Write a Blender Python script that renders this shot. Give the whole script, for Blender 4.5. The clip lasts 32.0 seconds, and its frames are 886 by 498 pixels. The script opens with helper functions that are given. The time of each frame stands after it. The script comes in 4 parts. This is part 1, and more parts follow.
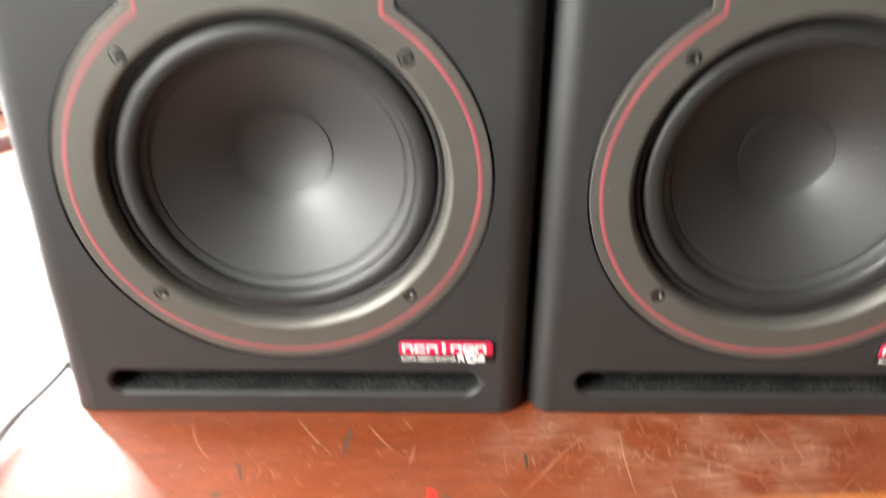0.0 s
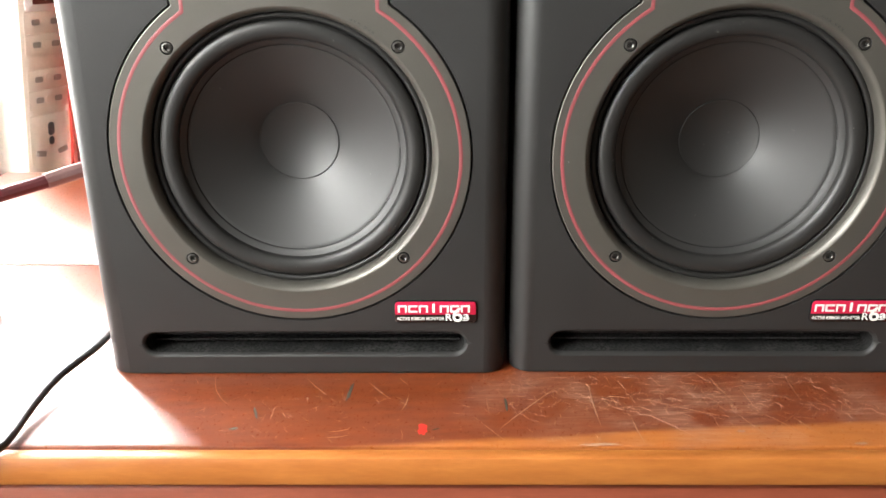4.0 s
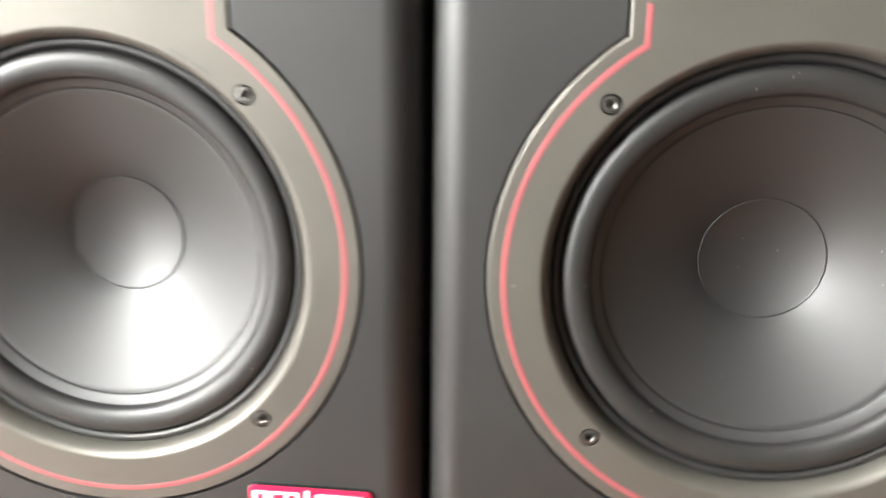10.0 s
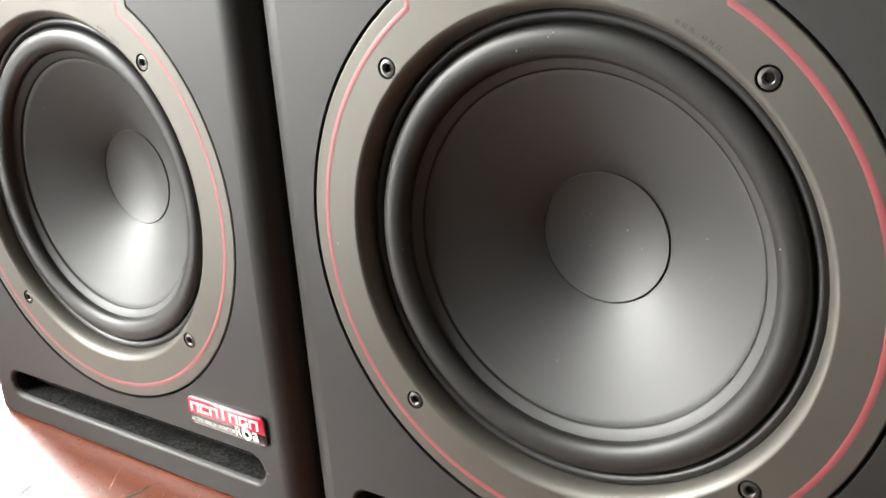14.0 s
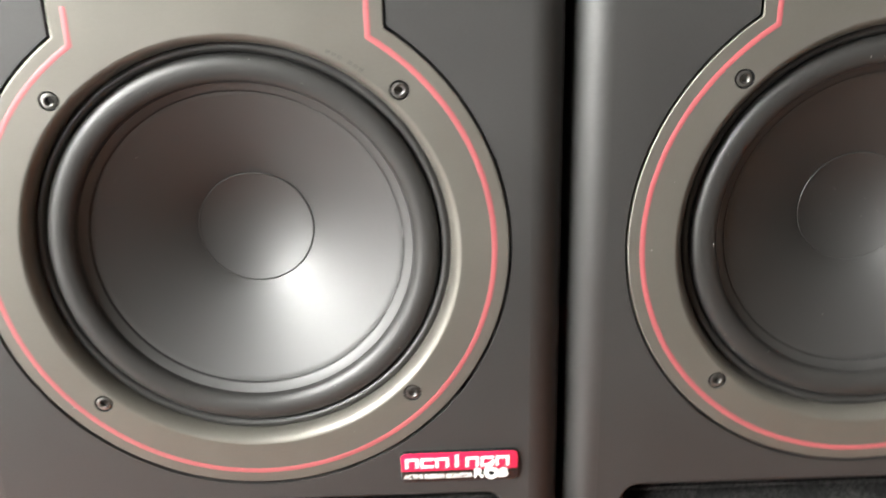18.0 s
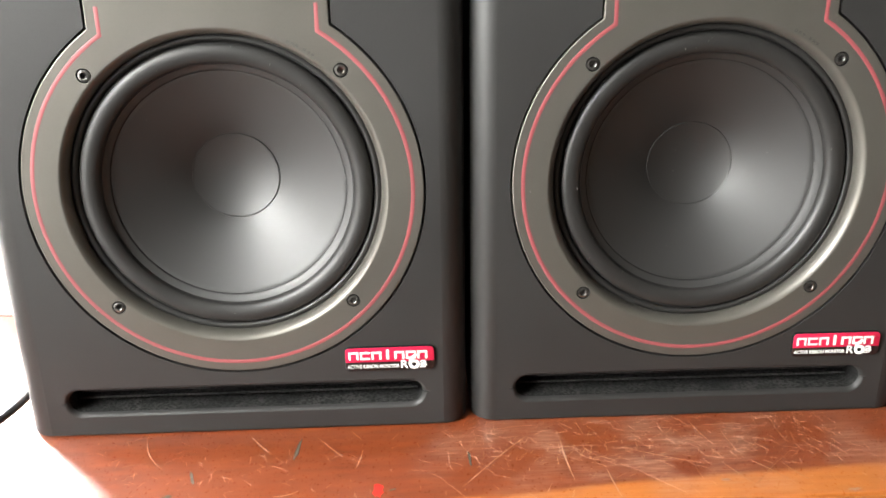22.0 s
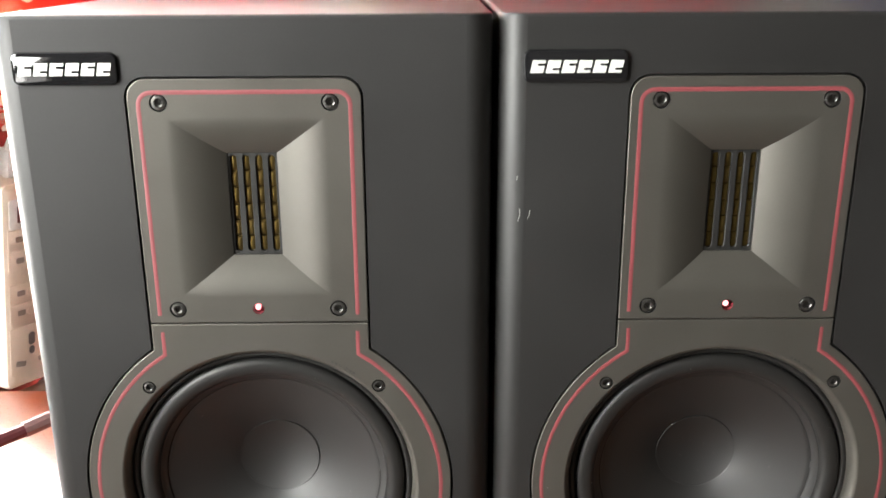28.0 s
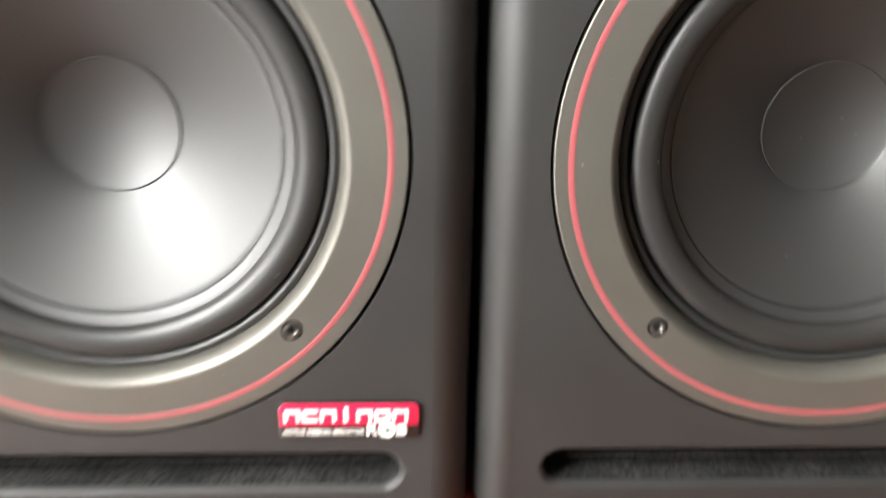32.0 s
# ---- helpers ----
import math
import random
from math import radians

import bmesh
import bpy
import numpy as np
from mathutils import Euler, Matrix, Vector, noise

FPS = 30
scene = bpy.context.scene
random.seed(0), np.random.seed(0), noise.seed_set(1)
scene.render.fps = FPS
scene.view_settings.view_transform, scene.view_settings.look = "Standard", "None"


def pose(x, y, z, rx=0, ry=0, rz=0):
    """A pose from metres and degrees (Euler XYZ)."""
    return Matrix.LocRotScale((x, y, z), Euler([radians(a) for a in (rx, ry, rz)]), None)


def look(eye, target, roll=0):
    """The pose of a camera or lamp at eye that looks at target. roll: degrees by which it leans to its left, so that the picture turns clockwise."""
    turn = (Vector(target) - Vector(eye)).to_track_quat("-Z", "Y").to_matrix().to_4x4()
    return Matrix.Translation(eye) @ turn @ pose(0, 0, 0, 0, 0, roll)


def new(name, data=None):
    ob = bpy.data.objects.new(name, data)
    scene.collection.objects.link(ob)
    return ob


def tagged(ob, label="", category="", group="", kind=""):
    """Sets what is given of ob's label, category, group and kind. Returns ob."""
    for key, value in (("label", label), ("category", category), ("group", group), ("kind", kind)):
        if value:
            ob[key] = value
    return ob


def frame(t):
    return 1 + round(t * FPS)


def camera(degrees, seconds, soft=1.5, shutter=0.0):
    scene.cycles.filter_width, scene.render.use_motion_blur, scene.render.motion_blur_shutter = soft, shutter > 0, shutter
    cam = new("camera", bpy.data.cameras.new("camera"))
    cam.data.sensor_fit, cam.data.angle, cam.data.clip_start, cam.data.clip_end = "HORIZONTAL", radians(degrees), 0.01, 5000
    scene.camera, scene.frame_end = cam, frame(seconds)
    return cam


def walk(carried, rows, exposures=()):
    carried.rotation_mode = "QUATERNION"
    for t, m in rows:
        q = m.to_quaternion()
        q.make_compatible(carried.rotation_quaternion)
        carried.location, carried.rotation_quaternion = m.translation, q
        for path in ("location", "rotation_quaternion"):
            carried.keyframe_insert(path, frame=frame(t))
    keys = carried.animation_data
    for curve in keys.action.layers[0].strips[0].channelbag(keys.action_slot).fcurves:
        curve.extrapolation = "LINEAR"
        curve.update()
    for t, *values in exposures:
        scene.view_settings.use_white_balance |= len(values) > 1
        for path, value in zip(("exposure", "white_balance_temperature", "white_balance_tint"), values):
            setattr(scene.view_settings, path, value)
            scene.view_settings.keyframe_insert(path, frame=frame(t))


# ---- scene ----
cam = camera(51.4, 32.0, soft=1.6, shutter=0.6)
PATH = [
    (0, (0.0770, -0.3716, 0.3305), (0.0764, 0.4811, -0.1918), 0.37),
    (0.5, (0.0983, -0.3575, 0.2600), (0.0921, 0.5059, -0.2445), 0.48),
    (1, (0.1011, -0.3986, 0.3085), (0.0720, 0.5057, -0.1173), 1.12),
    (1.5, (0.1172, -0.4765, 0.3917), (0.0903, 0.4467, 0.0085), 0.34),
    (1.7, (0.1210, -0.4992, 0.4045), (0.0760, 0.4384, 0.0598), 0.73),
    (2, (0.1145, -0.5236, 0.4102), (0.0974, 0.4248, 0.0935), 1.05),
    (2.5, (0.1219, -0.5642, 0.3862), (0.1018, 0.3877, 0.0801), 0.46),
    (3, (0.1303, -0.5664, 0.3333), (0.0893, 0.3705, -0.0140), -0.29),
    (3.5, (0.1058, -0.4801, 0.2951), (0.0760, 0.4361, -0.1045), -0.49),
    (5.5, (0.0787, -0.5244, 0.2801), (0.1196, 0.4338, -0.0031), 0.28),
    (6, (0.0875, -0.5378, 0.2940), (0.1410, 0.4303, 0.0493), 0.45),
    (6.5, (0.0917, -0.5374, 0.3042), (0.1405, 0.4364, 0.0822), 0.41),
    (7, (0.0878, -0.5308, 0.3086), (0.1323, 0.4452, 0.0958), 0.56),
    (7.5, (0.0802, -0.5223, 0.3184), (0.1262, 0.4534, 0.1040), 0.65),
    (8, (0.0689, -0.5122, 0.3313), (0.1235, 0.4570, 0.0912), 0.91),
    (8.5, (0.0428, -0.4760, 0.3481), (0.1360, 0.4845, 0.0863), 0.75),
    (9, (0.0324, -0.4336, 0.3604), (0.1489, 0.5193, 0.0806), -0.19),
    (9.5, (0.0605, -0.3772, 0.3001), (0.0983, 0.5718, -0.0130), 0.43),
    (10, (0.1585, -0.3003, 0.2398), (0.0623, 0.6497, -0.0575), 0.68),
    (10.5, (0.2244, -0.2443, 0.2312), (-0.0425, 0.6660, -0.0853), 1.05),
    (11, (0.2530, -0.2262, 0.2137), (-0.1362, 0.6348, -0.1135), 0.95),
    (11.5, (0.2617, -0.2079, 0.2082), (-0.2827, 0.5495, -0.1524), -1.06),
    (12, (0.2748, -0.2112, 0.2171), (-0.2753, 0.5520, -0.1219), -1.83),
    (12.5, (0.3160, -0.2353, 0.2253), (-0.2195, 0.5396, -0.1105), -1.88),
    (13, (0.3427, -0.2449, 0.2360), (-0.1875, 0.5381, -0.0892), -3.10),
    (13.5, (0.3678, -0.2400, 0.2370), (-0.1736, 0.5362, -0.0864), -3.82),
    (14, (0.3681, -0.2361, 0.2357), (-0.1811, 0.5357, -0.0847), -4.06),
    (14.5, (0.3627, -0.2381, 0.2368), (-0.1859, 0.5335, -0.0852), -3.59),
    (16.5, (0.2362, -0.2447, 0.2419), (-0.0221, 0.6383, -0.1498), 2.72),
    (17, (0.1855, -0.2630, 0.2447), (0.0220, 0.6448, -0.1417), 2.85),
    (17.5, (0.1297, -0.2877, 0.2542), (0.0657, 0.6444, -0.1024), 2.00),
    (18, (0.0690, -0.3189, 0.2603), (0.0846, 0.6136, -0.1003), -1.61),
    (18.5, (0.0266, -0.3362, 0.2569), (0.1620, 0.5865, -0.1041), 0.46),
    (19, (-0.0001, -0.3516, 0.2541), (0.2026, 0.5606, -0.1016), 0.37),
    (19.5, (-0.0021, -0.3596, 0.2596), (0.2109, 0.5541, -0.0865), -0.14),
    (20, (0.0134, -0.3765, 0.2720), (0.1879, 0.5376, -0.0940), -0.26),
    (20.5, (0.0466, -0.4006, 0.2904), (0.1586, 0.5127, -0.1013), 0.03),
    (21, (0.0757, -0.4398, 0.2840), (0.1434, 0.4919, -0.0730), 0.02),
    (21.5, (0.0857, -0.4495, 0.2762), (0.1232, 0.4861, -0.0749), -0.70),
    (22, (0.0930, -0.4422, 0.2727), (0.1249, 0.4916, -0.0836), -0.94),
    (22.5, (0.0978, -0.4422, 0.2611), (0.1254, 0.4968, -0.0814), -0.39),
    (23, (0.0977, -0.4421, 0.2429), (0.1207, 0.5023, -0.0851), -0.52),
    (23.5, (0.0978, -0.4419, 0.2450), (0.1270, 0.5056, -0.0736), -0.55),
    (24, (0.0966, -0.4388, 0.2565), (0.1167, 0.5106, -0.0572), -0.93),
    (24.5, (0.0926, -0.4369, 0.2741), (0.1028, 0.5070, -0.0558), -0.84),
    (25, (0.0907, -0.4301, 0.3004), (0.1037, 0.5119, -0.0350), -0.60),
    (25.5, (0.0889, -0.4240, 0.3257), (0.0951, 0.5199, -0.0045), -0.56),
    (26, (0.0871, -0.4170, 0.3454), (0.0992, 0.5309, 0.0272), -0.12),
    (26.5, (0.0907, -0.4178, 0.3568), (0.0825, 0.5351, 0.0536), -0.90),
    (28.5, (0.0925, -0.4487, 0.4225), (0.1047, 0.5031, 0.1161), -0.25),
    (29, (0.0966, -0.4491, 0.4213), (0.1102, 0.4998, 0.1059), -0.46),
    (29.5, (0.0961, -0.4450, 0.4135), (0.1149, 0.4941, 0.0705), -0.32),
    (30, (0.0973, -0.4363, 0.3998), (0.1180, 0.4853, 0.0125), 0.06),
    (30.5, (0.0974, -0.4160, 0.3684), (0.1224, 0.4809, -0.0732), 0.56),
    (31, (0.0926, -0.3899, 0.3150), (0.1259, 0.5214, -0.0956), 0.86),
    (31.5, (0.0932, -0.3555, 0.2418), (0.0984, 0.5618, -0.1564), 0.64),
    (32, (0.0986, -0.2698, 0.2178), (0.1368, 0.6528, -0.1662), 0.87),
]
EXPOSURES = [
    (0.0, 0.17),
    (1.0, 0.24),
    (2.0, -0.28),
    (3.0, -0.25),
    (6.0, -0.30),
    (7.0, -0.16),
    (8.0, -0.20),
    (9.0, 0.25),
    (10.0, 0.80),
    (11.0, 1.05),
    (12.0, -0.58),
    (13.0, -0.37),
    (14.0, -0.06),
    (17.0, 0.90),
    (18.0, 0.55),
    (19.0, 0.67),
    (20.0, 0.63),
    (21.0, 0.65),
    (22.0, 0.14),
    (23.0, 0.00),
    (24.0, 0.06),
    (25.0, 0.24),
    (26.0, 0.19),
    (28.5, -0.67),
    (29.0, -0.67),
    (30.0, -0.06),
    (31.0, 0.40),
    (32.0, 0.57),
]
walk(cam, [(t, look(eye, target, roll)) for t, eye, target, roll in PATH], EXPOSURES)

# ---- light ----
SUN_TURN = radians(-60)
world = bpy.data.worlds.new("sky")
scene.world = world
world.use_nodes = True
wn = world.node_tree.nodes
sky = wn.new("ShaderNodeTexSky")
sky.sky_type, sky.sun_disc, sky.sun_elevation, sky.sun_rotation = "NISHITA", False, radians(55), SUN_TURN
world.node_tree.links.new(sky.outputs[0], wn["Background"].inputs[0])
wn["Background"].inputs[1].default_value = 0.10

sun = new("sun", bpy.data.lights.new("sun", "SUN"))
sun.data.energy, sun.data.angle, sun.data.color = 2.0, radians(0.5), (1.0, 0.96, 0.9)
sun.matrix_world = look((-3, 2.5, 6), (0, 0, 0))


def area_lamp(name, eye, target, wide, high, watts, colour):
    ob = new(name, bpy.data.lights.new(name, "AREA"))
    ob.data.shape, ob.data.size, ob.data.size_y = "RECTANGLE", wide, high
    ob.data.energy, ob.data.color = watts, colour
    ob.matrix_world = look(eye, target)
    return ob


# daylight through the side openings and the rear window
area_lamp("opening_daylight", (-0.93, 1.01, 0.60), (0.0, 1.01, 0.60), 0.52, 1.20, 170, (1.0, 0.98, 0.94))
area_lamp("side_window_daylight", (-0.72, -0.58, 0.66), (0.0, -0.58, 0.66), 0.66, 0.64, 61, (0.987, 1.0, 0.962))
# weak low fill added to even out the fronts; no known doorway there
area_lamp("low_front_fill", (-0.72, -0.82, -0.05), (0.0, -0.82, -0.05), 0.66, 0.44, 4.5, (1.0, 0.98, 0.94))
area_lamp("west_opening_daylight", (-0.93, 0.36, 0.28), (0.0, 0.36, 0.28), 0.48, 0.62, 45, (1.0, 0.98, 0.94))
area_lamp("window_daylight", (-0.46, 1.43, 0.55), (-0.46, 0.0, 0.55), 0.76, 1.66, 360, (1.0, 0.97, 0.915))


# ---- materials ----
def material(name):
    m = bpy.data.materials.new(name)
    m.use_nodes = True
    t = m.node_tree
    return m, t.nodes, t.links, t.nodes["Principled BSDF"]


def coords(n, l, scale=(1, 1, 1)):
    tc, mp = n.new("ShaderNodeTexCoord"), n.new("ShaderNodeMapping")
    mp.inputs["Scale"].default_value = scale
    l.new(tc.outputs["Object"], mp.inputs["Vector"])
    return mp.outputs[0]


def noise_tex(n, l, vec, scale, detail=4.0, rough=0.55):
    t = n.new("ShaderNodeTexNoise")
    t.inputs["Scale"].default_value, t.inputs["Detail"].default_value, t.inputs["Roughness"].default_value = scale, detail, rough
    l.new(vec, t.inputs["Vector"])
    return t.outputs["Fac"]


def ramp(n, l, fac, stops):
    r = n.new("ShaderNodeValToRGB")
    while len(r.color_ramp.elements) < len(stops):
        r.color_ramp.elements.new(0.5)
    for e, (at, col) in zip(r.color_ramp.elements, stops):
        e.position, e.color = at, (*col, 1) if len(col) == 3 else col
    l.new(fac, r.inputs[0])
    return r.outputs[0]


def bump(n, l, fac, bsdf, strength, distance):
    b = n.new("ShaderNodeBump")
    b.inputs["Strength"].default_value, b.inputs["Distance"].default_value = strength, distance
    l.new(fac, b.inputs["Height"])
    l.new(b.outputs[0], bsdf.inputs["Normal"])


def mixed(n, l, fac, a, b, mode="MIX"):
    m = n.new("ShaderNodeMix")
    m.data_type, m.blend_type = "RGBA", mode
    for s, v in ((m.inputs["Factor"], fac), (m.inputs["A"], a), (m.inputs["B"], b)):
        if hasattr(v, "is_linked"):
            l.new(v, s)
        else:
            s.default_value = v
    return m.outputs["Result"]


def surface(name, low, high, rough=(0.45, 0.55), big=8.0, fine=400.0, relief=0.0, metal=0.0, spec=0.5, coat=0.0, stretch=(1, 1, 1), speck=0.05):
    """A painted or moulded surface: two scales of tone, gloss that wanders, fine relief."""
    m, n, l, b = material(name)
    v = coords(n, l, stretch)
    broad, grain = noise_tex(n, l, v, big, 3), noise_tex(n, l, v, fine, 2)
    tone = ramp(n, l, broad, [(0.3, low), (0.7, high)])
    dots = ramp(n, l, grain, [(0.35, (1 - speck,) * 3), (0.65, (1 + speck * 0.6,) * 3)])
    l.new(mixed(n, l, 1.0, tone, dots, "MULTIPLY"), b.inputs["Base Color"])
    r = n.new("ShaderNodeMapRange")
    r.inputs["To Min"].default_value, r.inputs["To Max"].default_value = rough
    l.new(broad, r.inputs["Value"])
    l.new(r.outputs[0], b.inputs["Roughness"])
    b.inputs["Metallic"].default_value, b.inputs["Specular IOR Level"].default_value = metal, spec
    b.inputs["Coat Weight"].default_value = coat
    if relief:
        bump(n, l, grain, b, 0.25, relief)
    return m


CABINET = surface("black_cabinet_paint", (0.0145, 0.0141, 0.0137), (0.0190, 0.0186, 0.0181), (0.44, 0.60), 14, 900, 0.00018, spec=0.5)
TRIM = surface("grey_trim_paint", (0.104, 0.0975, 0.0855), (0.120, 0.113, 0.0990), (0.43, 0.51), 18, 1200, metal=0.62, spec=0.65, speck=0.02)
RED_LINE = surface("red_line_paint", (0.21, 0.044, 0.050), (0.25, 0.053, 0.060), (0.42, 0.5), 20, 500, spec=0.8)
GROOVE = surface("black_gap", (0.006, 0.006, 0.006), (0.008, 0.008, 0.008), (0.6, 0.7))
CONE = surface("black_cone_plastic", (0.0036, 0.0034, 0.0032), (0.0050, 0.0048, 0.0045), (0.54, 0.59), 25, 700, 0.00004, spec=1.0)
CAP = surface("black_cap_plastic", (0.0050, 0.0048, 0.0045), (0.0068, 0.0065, 0.0062), (0.53, 0.58), 25, 700, 0.00004, spec=0.95)
RUBBER = surface("black_rubber", (0.0135, 0.0130, 0.0125), (0.0170, 0.0165, 0.0158), (0.42, 0.50), 30, 900, 0.00005)
GLUE = surface("glue_bead", (0.05, 0.05, 0.05), (0.09, 0.09, 0.085), (0.2, 0.35), 60, 600)
RIM = surface("cap_edge", (0.022, 0.022, 0.021), (0.034, 0.034, 0.032), (0.3, 0.4), 60, 600)
DUST = surface("pale_dust", (0.26, 0.25, 0.24), (0.38, 0.37, 0.35), (0.8, 0.9))
SCREW = surface("black_steel", (0.10, 0.097, 0.092), (0.15, 0.145, 0.138), (0.30, 0.40), 200, 900, metal=0.9)
PORT = surface("port_flock", (0.008, 0.008, 0.008), (0.028, 0.027, 0.026), (0.8, 0.95), 60, 700, 0.0006, spec=0.2, speck=0.9)
PANEL = surface("dark_grey_panel", (0.056, 0.055, 0.053), (0.068, 0.067, 0.065), (0.42, 0.50), 60, 900, metal=0.75)
GOLD = surface("gold_ribbon_foil", (0.115, 0.078, 0.022), (0.16, 0.110, 0.032), (0.42, 0.50), 90, 400, metal=0.9)
BLACK_GLOSS = surface("black_resin", (0.008, 0.008, 0.009), (0.012, 0.012, 0.013), (0.06, 0.12), 20, 300, coat=0.6)
RED_GLOSS = surface("red_resin", (0.42, 0.012, 0.045), (0.48, 0.016, 0.055), (0.08, 0.14), 20, 300, coat=0.6)
LETTER = surface("silver_white_print", (0.68, 0.68, 0.64), (0.76, 0.76, 0.72), (0.3, 0.4), 40, 300)
BLACK_PLASTIC = surface("black_plastic", (0.012, 0.012, 0.012), (0.02, 0.02, 0.02), (0.3, 0.4), 30, 500)
BLACK_GLASS = surface("black_glass", (0.006, 0.006, 0.007), (0.008, 0.008, 0.009), (0.04, 0.07), 10, 200)
MAROON = surface("maroon_rubber", (0.10, 0.022, 0.028), (0.14, 0.03, 0.036), (0.35, 0.45), 30, 400)
# maroon rubber with its glossy highlight mixed into the colour
MAROON_SHEEN = surface("maroon_rubber_sheen", (0.20, 0.115, 0.115), (0.26, 0.16, 0.155), (0.35, 0.45), 30, 400)
WHITE_PLASTIC = surface("white_plastic", (0.72, 0.70, 0.66), (0.80, 0.78, 0.74), (0.32, 0.42), 12, 300)
CREAM_PLASTIC = surface("cream_plastic", (0.72, 0.62, 0.51), (0.78, 0.68, 0.57), (0.35, 0.45), 12, 300)
SLOT_GREY = surface("socket_grey", (0.30, 0.26, 0.22), (0.36, 0.31, 0.26), (0.4, 0.5))
DARK_RED = surface("dark_red_switch", (0.10, 0.02, 0.015), (0.16, 0.03, 0.02), (0.25, 0.35))
RED_CARD = surface("red_printed_card", (0.60, 0.075, 0.055), (0.66, 0.10, 0.075), (0.28, 0.4), 10, 300)
LABEL_PAPER = surface("label_paper", (0.66, 0.63, 0.60), (0.74, 0.71, 0.68), (0.6, 0.7), 30, 500)
INK = surface("grey_ink", (0.10, 0.09, 0.09), (0.16, 0.15, 0.15), (0.6, 0.7))
CARD_CREAM = surface("cream_cardboard", (0.40, 0.30, 0.13), (0.48, 0.36, 0.17), (0.6, 0.75), 9, 250, 0.0002)
GREEN_PRINT = surface("green_print", (0.045, 0.15, 0.018), (0.06, 0.19, 0.026), (0.45, 0.6), 12, 300)
CLOTH = surface("brown_grey_cloth", (0.015, 0.0105, 0.0070), (0.026, 0.0185, 0.0125), (0.8, 0.95), 25, 900, 0.0006)
YELLOW_PLASTIC = surface("yellow_wrap", (0.72, 0.48, 0.03), (0.82, 0.58, 0.06), (0.2, 0.35), 25, 300)
BLUE_PLASTIC = surface("dark_blue_plastic", (0.02, 0.04, 0.16), (0.03, 0.055, 0.20), (0.35, 0.5), 8, 300)
PALE_GREY = surface("pale_grey_plastic", (0.42, 0.44, 0.47), (0.52, 0.54, 0.57), (0.35, 0.5), 8, 300)
# room surfaces darker than real plaster and tile, to hold down bounced light
WALL = surface("darkened_plaster", (0.045, 0.038, 0.031), (0.062, 0.053, 0.044), (0.75, 0.9), 3, 90, 0.0008)
CEIL = surface("darkened_ceiling_paint", (0.08, 0.074, 0.066), (0.10, 0.093, 0.083), (0.8, 0.9), 2, 80, 0.0006)
FLOOR = surface("darkened_floor_tile", (0.08, 0.062, 0.048), (0.115, 0.09, 0.07), (0.3, 0.5), 3, 120)
FRAME_RED = surface("dark_red_frame_paint", (0.16, 0.02, 0.02), (0.22, 0.03, 0.03), (0.4, 0.5), 12, 300)
DARK_METAL = surface("dark_grille_metal", (0.03, 0.03, 0.03), (0.06, 0.055, 0.05), (0.4, 0.55), 15, 300, metal=0.5)


def emitting(name, colour, strength):
    m, n, l, b = material(name)
    b.inputs["Base Color"].default_value = (*colour, 1)
    b.inputs["Emission Color"].default_value = (*colour, 1)
    b.inputs["Emission Strength"].default_value = strength
    return m


LED_RED = emitting("led_glow", (1.0, 0.36, 0.38), 4.5)
LED_WELL = surface("dark_red_resin", (0.07, 0.006, 0.010), (0.10, 0.009, 0.014), (0.15, 0.25), 60, 300)
DAYLIGHT = emitting("bright_outdoors", (1.0, 0.98, 0.95), 14.0)


def film(name, colour, clear=0.35, printed=None):
    """Crinkled plastic film that lets some light through."""
    m, n, l, b = material(name)
    v = coords(n, l)
    broad, crease = noise_tex(n, l, v, 22, 5, 0.6), noise_tex(n, l, v, 55, 6, 0.7)
    dark = tuple(c * 0.7 for c in colour)
    tone = ramp(n, l, broad, [(0.3, dark), (0.7, colour)])
    if printed:
        blobs = ramp(n, l, noise_tex(n, l, coords(n, l, (1.0, 1.0, 1.7)), 30, 1, 0.4), [(0.54, (0, 0, 0)), (0.57, (1, 1, 1))])
        tone = mixed(n, l, blobs, tone, (*printed, 1))
    l.new(tone, b.inputs["Base Color"])
    b.inputs["Roughness"].default_value, b.inputs["Transmission Weight"].default_value, b.inputs["IOR"].default_value = 0.16, clear, 1.15
    bump(n, l, crease, b, 0.8, 0.005)
    thin, both = n.new("ShaderNodeBsdfTranslucent"), n.new("ShaderNodeMixShader")
    both.inputs[0].default_value = 0.5
    l.new(tone, thin.inputs["Color"])
    l.new(b.outputs[0], both.inputs[1])
    l.new(thin.outputs[0], both.inputs[2])
    l.new(both.outputs[0], n["Material Output"].inputs["Surface"])
    return m


FILM_RED = film("red_plastic_film", (0.66, 0.045, 0.042), 0.25)
FILM_ORANGE = film("orange_plastic_film", (0.85, 0.16, 0.03), 0.25)
FILM_PINK = film("pink_red_film", (0.68, 0.075, 0.105), 0.45)
FILM_PRINT = film("red_printed_film", (0.70, 0.05, 0.03), 0.25, (0.85, 0.72, 0.55))
FILM_CLEAR = film("clear_plastic_film", (0.75, 0.74, 0.70), 0.6)
FILM_BLUE = film("blue_plastic_film", (0.05, 0.12, 0.5), 0.25)
FILM_YELLOW = film("yellow_plastic_film", (0.85, 0.66, 0.06), 0.25)


def clear_blister():
    m, n, l, b = material("clear_blister")
    b.inputs["Base Color"].default_value = (0.95, 0.95, 0.95, 1)
    b.inputs["Roughness"].default_value, b.inputs["Transmission Weight"].default_value, b.inputs["IOR"].default_value = 0.08, 1.0, 1.25
    return m


BLISTER = clear_blister()


